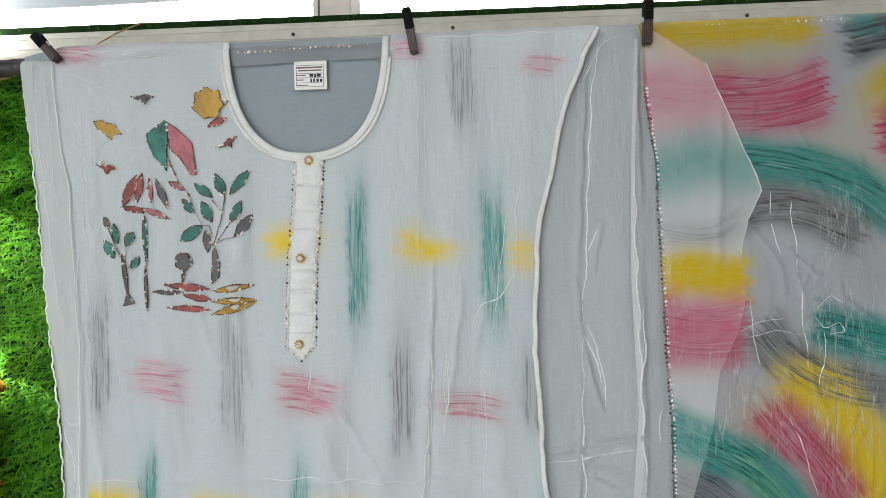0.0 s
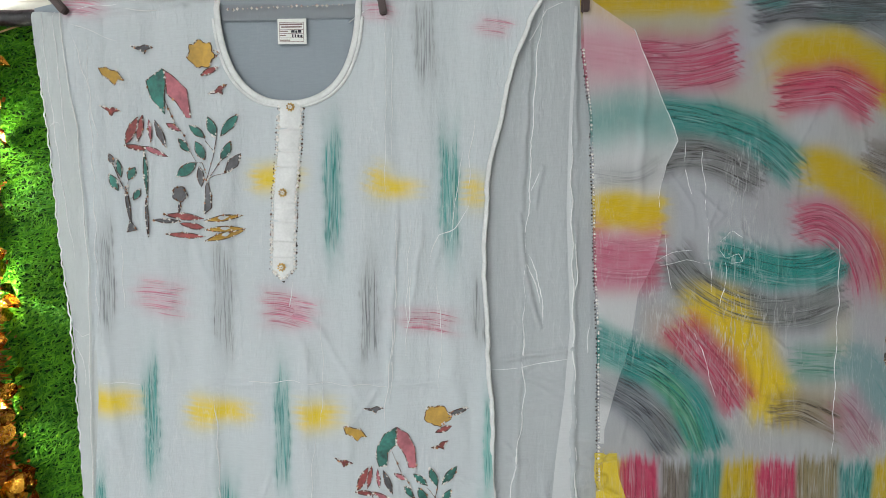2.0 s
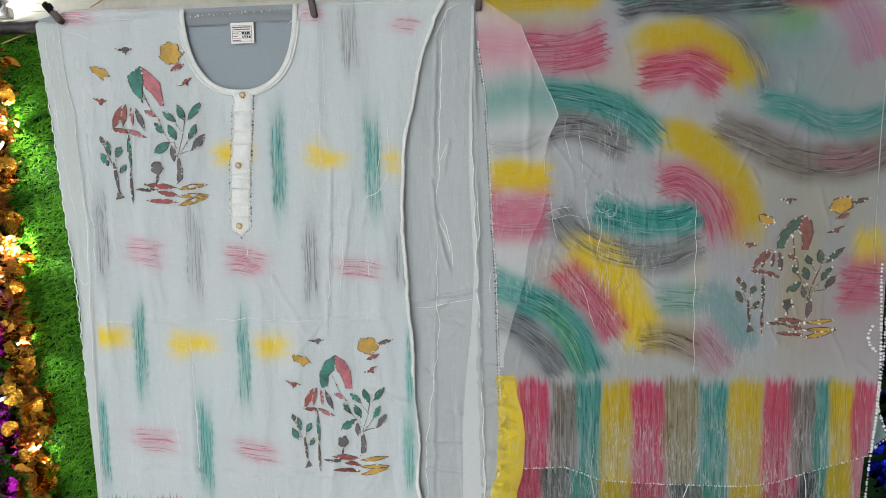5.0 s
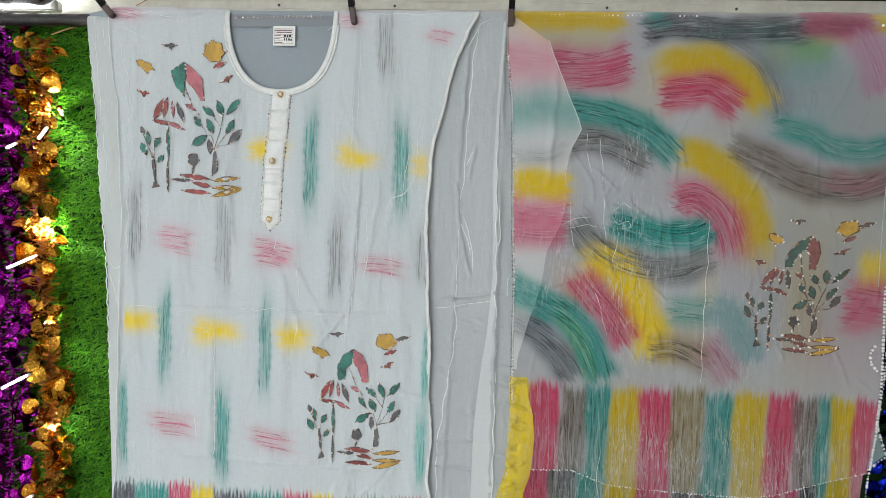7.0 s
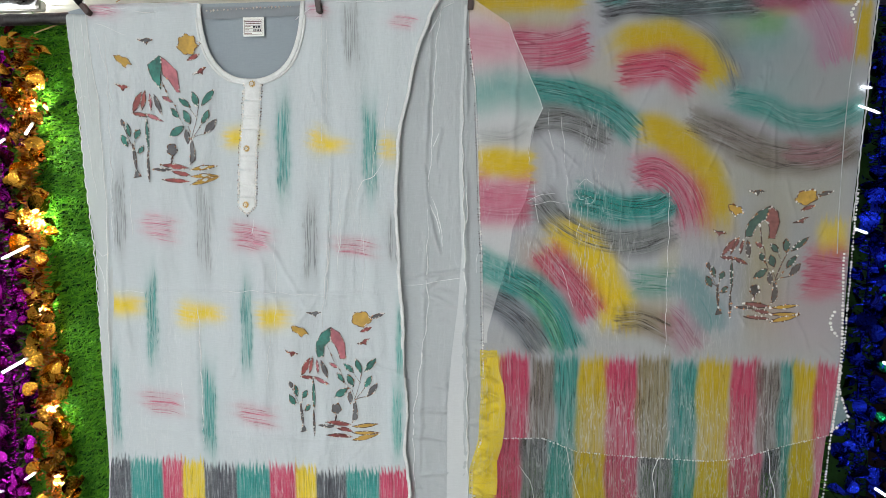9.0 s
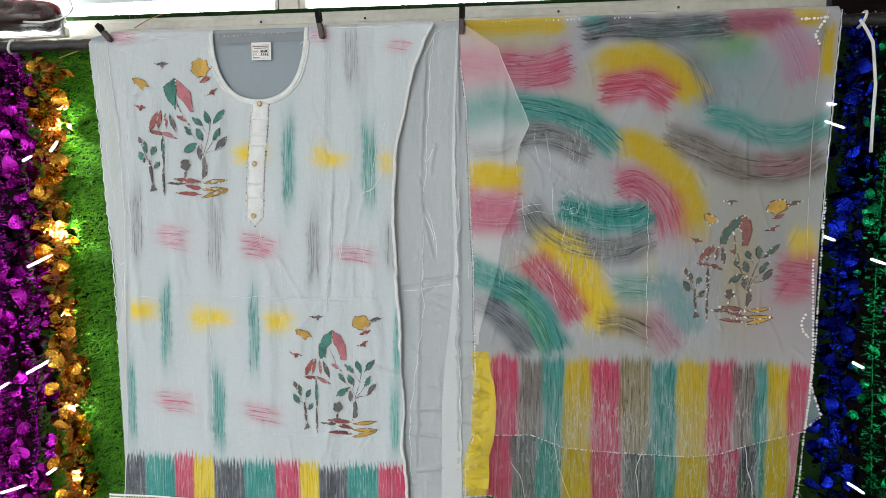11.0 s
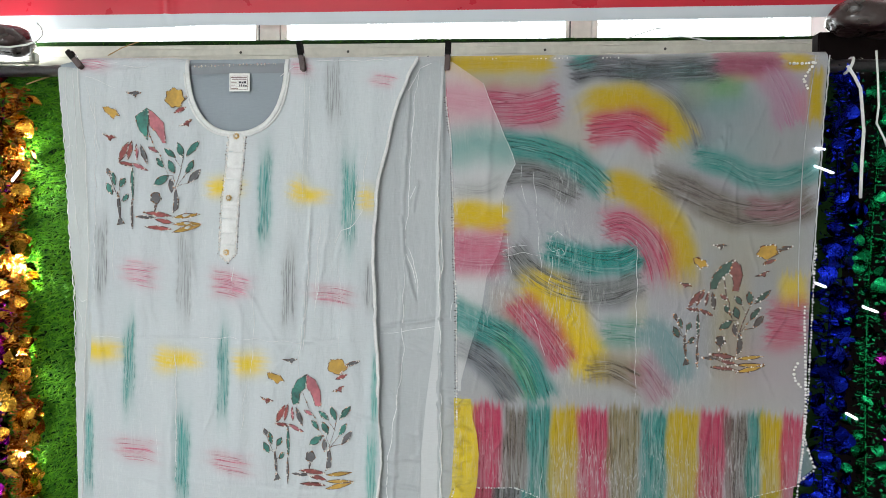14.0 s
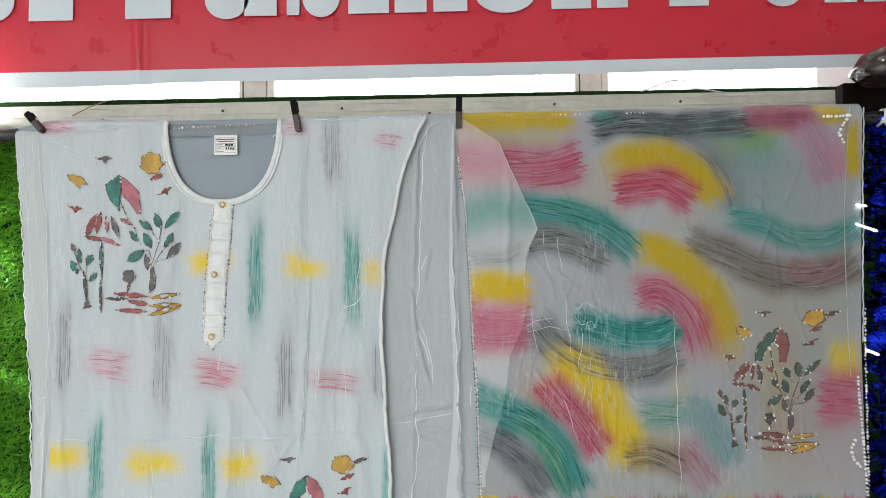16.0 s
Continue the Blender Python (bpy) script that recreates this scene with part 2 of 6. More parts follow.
BANNER_RED = surface("red_banner_vinyl", (0.60, 0.022, 0.045), 0.32, vary=0.08, scale=14, bump=0.12, distance=0.003)
BANNER_WHITE = surface("white_banner_vinyl", (0.64, 0.69, 0.74), 0.5, vary=0.05, scale=14, bump=0.1, distance=0.003)
TURF_BACK = surface("turf_backing", (0.012, 0.035, 0.008), 0.9, vary=0.5, scale=120, bump=0.4)
DARK_BOARD = surface("dark_brown_board", (0.009, 0.005, 0.005), 0.7, vary=0.5, scale=20, bump=0.2)
ROD_BLACK = surface("black_pipe_wrap", (0.012, 0.010, 0.012), 0.4, vary=0.5, scale=80, bump=0.9, distance=0.003, coat=0.25)
BAG_PLASTIC = surface("dark_bag_plastic", (0.035, 0.016, 0.015), 0.3, vary=0.6, scale=24, bump=0.8, distance=0.01, coat=0.8)
WHITE_WIRE = surface("white_wire", (0.75, 0.75, 0.73), 0.4, vary=0.1, scale=200, bump=0)
TWINE = surface("tan_twine", (0.42, 0.27, 0.12), 0.85, vary=0.35, scale=500, bump=0.5)
WALL_PAINT = surface("pale_wall_paint", (0.62, 0.62, 0.60), 0.8, vary=0.08, scale=8, bump=0.1)
FLOOR_TILE = surface("beige_floor_tile", (0.68, 0.66, 0.63), 0.35, vary=0.15, scale=10, bump=0.05)
for dull in (DARK_BOARD, TURF_BACK, PIN_DARK):
    dull.node_tree.nodes["Principled BSDF"].inputs["Specular IOR Level"].default_value = 0.08
LABEL_RED = surface("red_label_paper", (0.6, 0.05, 0.04), 0.5, vary=0.1, scale=60, bump=0)
GOLD_FOIL = foil("gold_foil", (0.54, 0.27, 0.03), 0.12, 0.75)
GOLD_STRAND = foil("gold_tinsel", (0.34, 0.12, 0.02), 0.3)
PURPLE_FOIL = foil("purple_foil", (0.36, 0.015, 0.34), 0.09, 0.8)
BLUE_FOIL = foil("blue_foil", (0.005, 0.013, 0.24), 0.07, 0.85)
GREEN_FOIL = foil("green_foil", (0.006, 0.20, 0.07), 0.07, 0.85)
LED_GLOW = glow("led_glow", (0.95, 0.97, 1.0), 14.0)
PANEL_GLOW = glow("sign_panel_glow", (0.93, 0.98, 1.0), SIGN_GLOW)
CEILING_GLOW = glow("ceiling_lamp_glow", (0.93, 0.97, 1.0), 5.0)


def grass_material():
    m = Mat("artificial_grass")
    geo = m.n("ShaderNodeNewGeometry")
    r = geo.outputs["Random Per Island"]
    co = m.coords()
    patch = m.noise(co, 9.0, 3)
    c = m.mix(r, rgb(0.02, 0.13, 0.004), rgb(0.12, 0.38, 0.010))
    c = m.mix(m.ramp(patch, 0.4, 0.7, 0, 0.45), c, rgb(0.015, 0.09, 0.004))
    m.put(m.p.inputs["Base Color"], c)
    m.p.inputs["Roughness"].default_value = 0.6
    m.p.inputs["Specular IOR Level"].default_value = 0.2
    tr = m.n("ShaderNodeBsdfTranslucent", Color=c)
    mx = m.n("ShaderNodeMixShader")
    mx.inputs[0].default_value = 0.25
    m.t.links.new(m.p.outputs[0], mx.inputs[1])
    m.t.links.new(tr.outputs[0], mx.inputs[2])
    m.t.links.new(mx.outputs[0], m.out.inputs[0])
    return m.m


GRASS = grass_material()


# ---- mesh helpers ----
def part(name, bm, material, parent=None, label="", smooth=False):
    """Link a bmesh as one mesh object, under a parent where one is given."""
    data = bpy.data.meshes.new(name)
    bm.to_mesh(data)
    bm.free()
    data.materials.append(material)
    if smooth:
        data.polygons.foreach_set("use_smooth", [True] * len(data.polygons))
    ob = new(name, data)
    if parent is not None:
        ob.parent = parent
    if label:
        tagged(ob, label)
    return ob


def raw(name, verts, faces, material, parent=None, smooth=False):
    data = bpy.data.meshes.new(name)
    data.from_pydata(verts, [], faces)
    data.update()
    data.materials.append(material)
    if smooth:
        data.polygons.foreach_set("use_smooth", [True] * len(data.polygons))
    ob = new(name, data)
    if parent is not None:
        ob.parent = parent
    return ob


def group_root(name, x=0, y=0, z=0):
    ob = new(name)
    ob.matrix_world = pose(x, y, z)
    ob.empty_display_size = 0.05
    return ob


def box(bm, x0, x1, y0, y1, z0, z1, bevel=0.0):
    r = bmesh.ops.create_cube(bm, size=1, matrix=Matrix.Translation(((x0 + x1) / 2, (y0 + y1) / 2, (z0 + z1) / 2)) @ Matrix.Diagonal((x1 - x0, y1 - y0, z1 - z0, 1)))
    if bevel:
        edges = list({e for v in r["verts"] for e in v.link_edges})
        bmesh.ops.bevel(bm, geom=edges, offset=bevel, segments=2, affect="EDGES")
    return bm


def tube(bm, points, radius, sides=6, flat=1.0, taper=False):
    """A round tube along points, capped; flat squeezes it towards the wall."""
    pts = [Vector(p) for p in points]
    rings = []
    for i, p in enumerate(pts):
        d = (pts[min(i + 1, len(pts) - 1)] - pts[max(i - 1, 0)]).normalized()
        a = d.cross(Vector((0, 1, 0)))
        a = a.normalized() if a.length > 1e-4 else Vector((1, 0, 0))
        b = a.cross(d).normalized()
        r = radius * (1 - 0.8 * i / (len(pts) - 1)) if taper else radius
        rings.append([bm.verts.new(p + a * r * math.cos(k * 2 * math.pi / sides) + b * r * flat * math.sin(k * 2 * math.pi / sides)) for k in range(sides)])
    for r0, r1 in zip(rings, rings[1:]):
        for k in range(sides):
            bm.faces.new((r0[k], r0[(k + 1) % sides], r1[(k + 1) % sides], r1[k]))
    bm.faces.new(rings[0][::-1])
    bm.faces.new(rings[-1])
    return bm


def spread(points, step):
    """Points at even steps along a polyline."""
    out, rest = [], 0.0
    for a, b in zip(points, points[1:]):
        a, b = Vector(a), Vector(b)
        length = (b - a).length
        d = rest
        while d < length:
            out.append(a.lerp(b, d / length))
            d += step * (0.7 + 0.6 * ((len(out) * 0.618) % 1.0))
        rest = d - length
    return out


def beads(points, step, size, rng, flat=0.7):
    """Verts and faces of small eight-sided beads along a polyline."""
    verts, faces = [], []
    for p in spread(points, step):
        s = size * rng.uniform(0.45, 1.5)
        q = p + Vector((rng.uniform(-1, 1), 0, rng.uniform(-1, 1))) * size * 0.35
        k = len(verts)
        tilt = rng.uniform(-0.5, 0.5) * s
        verts += [(q.x + s, q.y + tilt * 0.5, q.z), (q.x, q.y - tilt * 0.4, q.z + s), (q.x - s, q.y - tilt * 0.5, q.z), (q.x, q.y + tilt * 0.4, q.z - s), (q.x + tilt, q.y - s * flat, q.z), (q.x, q.y + s * flat * 0.4, q.z)]
        for i in range(4):
            j = (i + 1) % 4
            faces += [(k + i, k + j, k + 4), (k + j, k + i, k + 5)]
    return verts, faces


def pearls(points, step, size, rng):
    """Verts and faces of small round pearls along a polyline."""
    ico = bmesh.new()
    bmesh.ops.create_icosphere(ico, subdivisions=2, radius=1.0)
    base = [v.co.copy() for v in ico.verts]
    tris = [[v.index for v in f.verts] for f in ico.faces]
    ico.free()
    verts, faces = [], []
    for p in spread(points, step):
        r = size * rng.uniform(0.75, 1.15)
        k = len(verts)
        verts += [tuple(p + c * r) for c in base]
        faces += [tuple(i + k for i in t) for t in tris]
    return verts, faces


def line_x(points):
    """A side edge: x for a height, through the given (x, z) points."""
    pts = sorted(points, key=lambda p: p[1])
    zs, xs = [p[1] for p in pts], [p[0] for p in pts]
    return lambda z: np.interp(z, zs, xs)


def line_z(points):
    pts = sorted(points)
    xs, zs = [p[0] for p in pts], [p[1] for p in pts]
    return lambda x: np.interp(x, xs, zs)


class Sheet:
    """A hanging cloth as a fine grid between two side edges, with folds and brushed dye."""

    def __init__(self, left, right, top, bottom, cell=0.003, depth=0.0):
        zt, zb = max(p[1] for p in top), min(p[1] for p in bottom)
        rows = int((zt - zb) / cell)
        lf, rf, tf, bf = line_x(left), line_x(right), line_z(top), line_z(bottom)
        t = np.linspace(0, 1, rows)
        zmid = zt + (zb - zt) * t
        width = float(np.max(rf(zmid) - lf(zmid)))
        cols = int(width / cell)
        s = np.linspace(0, 1, cols)
        S, T = np.meshgrid(s, t)
        Z0 = zt + (zb - zt) * T
        X = lf(Z0) * (1 - S) + rf(Z0) * S
        ztop, zbot = tf(X), bf(X)
        Z = ztop + (zbot - ztop) * T
        X = lf(Z) * (1 - S) + rf(Z) * S
        self.X, self.Z, self.S, self.T, self.shape = X, Z, S, T, X.shape
        self.Y = np.full(X.shape, depth)
        self.ink = np.full(X.shape + (3,), 0.5)
        self.wet = np.zeros(X.shape)
        self.u, self.v = X * 0.3, Z * 0.3
        self.keep = np.ones(X.shape, bool)
        self.tint = np.full(X.shape + (3,), 0.6)
        self.soak = np.zeros(X.shape)
        self.crush = np.ones(X.shape)

    def wobble(self, amount, sx, sz, seed):
        """Broad uneven sway of the cloth."""
        rng = np.random.default_rng(seed)
        for _ in range(7):
            fx, fz, p = rng.normal(0, sx), rng.normal(0, sz), rng.uniform(0, 6.28)
            self.Y += amount * 0.4 * np.sin(fx * self.X + fz * self.Z + p)
        return self

    def crease(self, x0, z0, x1, z1, width, height):
        dx, dz = x1 - x0, z1 - z0
        n = math.hypot(dx, dz)
        a = ((self.X - x0) * dx + (self.Z - z0) * dz) / n
        d = ((self.X - x0) * dz - (self.Z - z0) * dx) / n
        d = d + 0.25 * width * np.sin(a * 90 + x0 * 50)
        fade = np.clip(a / (0.2 * n), 0, 1) * np.clip((n - a) / (0.2 * n), 0, 1)
        self.Y -= height * fade * np.exp(-((d / width) ** 2))
        return self

    def bleed(self, amount, color):
        """Dye that has soaked softly into the cloth, and tints that carry shade."""
        total = self.soak + amount * (1 - self.soak)
        share = (amount / np.maximum(total, 1e-4))[..., None]
        self.tint = self.tint * (1 - share) + np.array(color) * share
        self.soak = total

    def wash(self, x, z, w, h, color, amount=0.35, turn=0.0):
        c, s = math.cos(radians(turn)), math.sin(radians(turn))
        a = (self.X - x) * c + (self.Z - z) * s
        b = -(self.X - x) * s + (self.Z - z) * c
        self.bleed(amount * np.exp(-((a / (w * 0.5)) ** 4) - (b / (h * 0.5)) ** 4), color)
        return self

    def lay(self, mask, color, u, v):
        hit = mask > self.wet
        self.ink[hit] = color
        self.wet[hit], self.u[hit], self.v[hit] = mask[hit], u[hit], v[hit]

    def dab(self, x, z, w, h, color, wet=0.8, upright=True, turn=0.0, soft=0.35, body=0.45):
        """A straight brush dab; it runs out at its ends."""
        c, s = math.cos(radians(turn)), math.sin(radians(turn))
        a = (self.X - x) * c + (self.Z - z) * s
        b = -(self.X - x) * s + (self.Z - z) * c
        a0, b0 = a, b
        a = a0 + (0.05 if upright else 0.09) * w * np.sin(b0 * 61 + x * 90) + (0.03 if upright else 0.06) * w * np.sin(b0 * 297 + z * 70)
        b = b0 + (0.06 if upright else 0.03) * h * np.sin(a0 * 60 + z * 80) + (0.05 if upright else 0.015) * h * np.sin(a0 * 230 + x * 130)
        ea = np.clip((1 - np.abs(a) / (w / 2 * (1.1 if upright else 1.25))) / (soft if upright else soft * 1.6), 0, 1)
        eb = np.clip((1 - np.abs(b) / (h / 2 * (1.25 if upright else 1.1))) / (soft * 1.6 if upright else soft), 0, 1)
        m = wet * ea * eb
        firm = np.exp(-np.abs(a / (w * 0.52)) ** 5 - np.abs(b / (h * 0.54)) ** 4)
        haze = np.exp(-np.abs(a / (w * 0.72)) ** 2.2 - np.abs(b / (h * 0.66)) ** 2.2)
        self.bleed(body * (0.72 * firm + 0.28 * haze), [0.88 * q + 0.05 for q in color])
        along, across = (b0, a0 + 0.02 * w * np.sin(b0 * 25 + x * 50)) if upright else (a0, b0 + 0.15 * a0 * a0 / w)
        self.lay(m, color, along + x * 3.7, across + z * 1.3)
        return self

    def sweep(self, points, width, color, body=0.7, lines=0.5, soft=0.5, ends=(0.012, 0.012)):
        """A curved sweep of the brush along points: a soaked body and bristle lines, ragged at both ends."""
        p = np.array([points[0], *points, points[-1]], float)
        p[0], p[-1] = 2 * p[1] - p[2], 2 * p[-2] - p[-3]
        path = []
        for k in range(1, len(p) - 2):
            t = np.linspace(0, 1, 14, endpoint=False)[:, None]
            path.append(0.5 * (2 * p[k] + (p[k + 1] - p[k - 1]) * t + (2 * p[k - 1] - 5 * p[k] + 4 * p[k + 1] - p[k + 2]) * t ** 2 + (3 * p[k] - p[k - 1] - 3 * p[k + 1] + p[k + 2]) * t ** 3))
        path = np.concatenate(path + [p[-2:-1]])
        step = np.gradient(path, axis=0)
        step /= np.linalg.norm(step, axis=1)[:, None]
        run = np.concatenate([[0], np.cumsum(np.linalg.norm(np.diff(path, axis=0), axis=1))])
        best = np.full(self.shape, 1e9)
        u, v = np.zeros(self.shape), np.zeros(self.shape)
        for q, d, s in zip(path, step, run):
            dx, dz = self.X - q[0], self.Z - q[1]
            dist = dx * dx + dz * dz
            near = dist < best
            best[near] = dist[near]
            u[near] = (s + dx * d[0] + dz * d[1])[near]
            v[near] = (dz * d[0] - dx * d[1])[near]
        length, half = run[-1], width / 2
        seed = points[0][0] * 97 + points[0][1] * 53
        rag = 0.005 * np.sin(v * 260 + seed) + 0.004 * np.sin(v * 710 + seed * 3) + 0.004 * np.sin(v * 1490 + seed * 7)
        tail = np.clip((u + rag + 0.004) / ends[0], 0, 1) * np.clip((length + rag + 0.004 - u) / ends[1], 0, 1)
        edge = v + 0.05 * width * np.sin(u * 38 + seed) + 0.03 * width * np.sin(u * 95 + seed * 2)
        core = np.clip((1 - np.abs(edge) / (half * 1.08)) / soft, 0, 1)
        core = core * core * (3 - 2 * core)
        far = np.clip((u + 0.02) / (ends[0] + 0.03), 0, 1) * np.clip((length + 0.02 - u) / (ends[1] + 0.03), 0, 1)
        blur = np.exp(-np.abs(edge / (half * 1.06)) ** (4.6 if soft < 0.75 else 2.3))
        self.bleed(min(1.0, body * 1.12) * blur * (0.35 * far + 0.65 * tail), [0.97 * q + 0.01 for q in color])
        self.lay(lines * core * tail, color, u + seed, v + seed)
        return self

    def cut(self, inside):
        self.keep &= ~inside(self.X, self.Z)
        return self

    def depth(self, x, z):
        """How far out the cloth lies at (x, z)."""
        j = int(np.argmin(np.abs(self.Z[:, self.shape[1] // 2] - z)))
        i = int(np.argmin(np.abs(self.X[j] - x)))
        return float(self.Y[j, i])

    def build(self, name, material, parent, label=""):
        rows, cols = self.shape
        co = np.stack([self.X, self.Y, self.Z], -1).reshape(-1, 3)
        idx = np.arange(rows * cols).reshape(rows, cols)
        quads = np.stack([idx[:-1, :-1], idx[1:, :-1], idx[1:, 1:], idx[:-1, 1:]], -1)
        k = self.keep
        ok = k[:-1, :-1] & k[1:, :-1] & k[1:, 1:] & k[:-1, 1:]
        quads = quads[ok]
        used = np.zeros(rows * cols, bool)
        used[quads.ravel()] = True
        remap = np.cumsum(used) - 1
        ob = raw(name, co[used].tolist(), remap[quads].tolist(), material, parent, smooth=True)
        rgba = np.concatenate([self.ink.reshape(-1, 3), np.ones((rows * cols, 1))], 1)[used]
        a = ob.data.attributes.new("ink", "FLOAT_COLOR", "POINT")
        a.data.foreach_set("color", rgba.ravel().astype(np.float32))
        b = ob.data.attributes.new("dab", "FLOAT_VECTOR", "POINT")
        b.data.foreach_set("vector", np.stack([self.u, self.v, self.wet], -1).reshape(-1, 3)[used].ravel().astype(np.float32))
        rgba = np.concatenate([self.tint.reshape(-1, 3), self.soak.reshape(-1, 1)], 1)[used]
        c = ob.data.attributes.new("wash", "FLOAT_COLOR", "POINT")
        c.data.foreach_set("color", rgba.ravel().astype(np.float32))
        d = ob.data.attributes.new("crush", "FLOAT", "POINT")
        d.data.foreach_set("value", self.crush.ravel()[used].astype(np.float32))
        if label:
            tagged(ob, label)
        return ob

    def crumple(self, calm, spots):
        """How strongly the thin cloth is crushed: calm all over, more round the given (x, z, width, height, amount) places."""
        self.crush = np.full(self.shape, calm)
        for x, z, w, h, amount in spots:
            self.crush += amount * np.exp(-((self.X - x) / (w / 2)) ** 4 - ((self.Z - z) / (h / 2)) ** 4)
        return self


# dyes
TEAL, TEAL_PALE = (0.012, 0.30, 0.27), (0.10, 0.42, 0.38)
GREY, SLATE = (0.15, 0.16, 0.17), (0.07, 0.075, 0.095)
PINK, ROSE, RED = (0.68, 0.20, 0.31), (0.58, 0.07, 0.16), (0.60, 0.04, 0.12)
YELLOW, MUSTARD, OLIVE = (0.84, 0.62, 0.010), (0.64, 0.46, 0.006), (0.30, 0.24, 0.10)
GREEN, BROWN = (0.12, 0.40, 0.22), (0.20, 0.16, 0.13)


# ---- the shop around ----
def build_shop():
    # room shell added to close the place; the unseen pale floor bounces light
    bm = box(bmesh.new(), -3.0, 3.6, -5.7, 0.9, -0.1, 0.0)
    tagged(part("floor", bm, FLOOR_TILE), "added unseen beige floor, pale to bounce light upwards", "floor", kind="structure")
    bm = box(bmesh.new(), -3.0, 3.6, -5.7, 0.9, 2.8, 2.9)
    tagged(part("ceiling", bm, WALL_PAINT), "added plain pale ceiling closing the room", "ceiling", kind="structure")
    for name, b in (("wall_west", (-3.1, -3.0, -5.7, 0.9)), ("wall_east", (3.6, 3.7, -5.7, 0.9)), ("wall_south", (-3.1, 3.7, -5.8, -5.7)), ("wall_north", (-3.1, 3.7, 0.9, 1.0))):
        bm = box(bmesh.new(), b[0], b[1], b[2], b[3], 0, 2.8)
        tagged(part(name, bm, WALL_PAINT), "added plain pale wall closing the room", "wall", kind="structure")
    for px_, py_ in ((-2.20, -4.1), (-0.70, -4.1), (-2.20, -5.1), (-0.70, -5.1)):
        root = group_root("ceiling_lamp", px_, py_, 2.78)
        part("frame", box(bmesh.new(), -0.58, 0.58, -0.18, 0.18, -0.012, 0.02, 0.004), BEAM_PAINT, root)
        part("diffuser", box(bmesh.new(), -0.55, 0.55, -0.15, 0.15, -0.02, -0.012), CEILING_GLOW, root)
        tagged(root, "flat white ceiling lamp panel, switched on", "ceiling lamp", "ceiling lamps")
    # near-black panels added to fill the dark void behind the garlands
    for x0, x1, z1 in ((-2.2, -0.545, 1.80), (1.215, 2.4, 1.862)):
        bm = box(bmesh.new(), x0, x1, 0.10, 0.13, 0.0, z1, 0.003)
        tagged(part("void_panel", bm, DARK_BOARD), "added near-black panel filling the dark void behind tinsel garlands", "wall panel", kind="structure")


def build_turf():
    """Artificial grass on the wall: a backing sheet with blades where it shows."""
    back = part("turf_backing", box(bmesh.new(), -0.60, 1.26, 0.075, 0.095, 0.45, 1.790), TURF_BACK)
    tagged(back, "dark backing of the artificial grass wall", "turf", kind="structure")
    rng = np.random.default_rng(3)
    verts, faces = [], []

    def blades(x0, x1, z0, z1, count, y=0.075, long=0.016):
        n = count
        x, z = rng.uniform(x0, x1, n), rng.uniform(z0, z1, n)
        ln = rng.uniform(0.6, 1.3, n) * long
        an = rng.normal(-0.3, 1.0, n)
        out = rng.uniform(0.15, 0.7, n)
        w = rng.uniform(0.0007, 0.0015, n)
        dx, dz = np.sin(an) * ln, -np.cos(an) * ln * 0.75
        for i in range(n):
            k = len(verts)
            ox, oz = -math.cos(an[i]) * w[i], -math.sin(an[i]) * w[i]
            yy = y - out[i] * ln[i]
            verts.extend([(x[i] - ox, y, z[i] - oz), (x[i] + ox, y, z[i] + oz),
                          (x[i] + dx[i] * 0.6 + ox, y - out[i] * ln[i] * 0.8, z[i] + dz[i] * 0.5 + oz), (x[i] + dx[i] * 0.6 - ox, y - out[i] * ln[i] * 0.8, z[i] + dz[i] * 0.5 - oz),
                          (x[i] + dx[i], yy, z[i] + dz[i])])
            faces.extend([(k, k + 1, k + 2, k + 3), (k + 3, k + 2, k + 4)])

    blades(-0.60, -0.27, 0.60, 1.792, 30000)
    blades(0.30, 1.17, 0.60, 0.84, 7000)
    blades(1.10, 1.165, 0.84, 1.0, 500)
    ob = raw("artificial_grass", verts, faces, GRASS)
    tagged(ob, "short bright green artificial grass covering the wall", "artificial grass", kind="stuff")


build_shop()
build_turf()


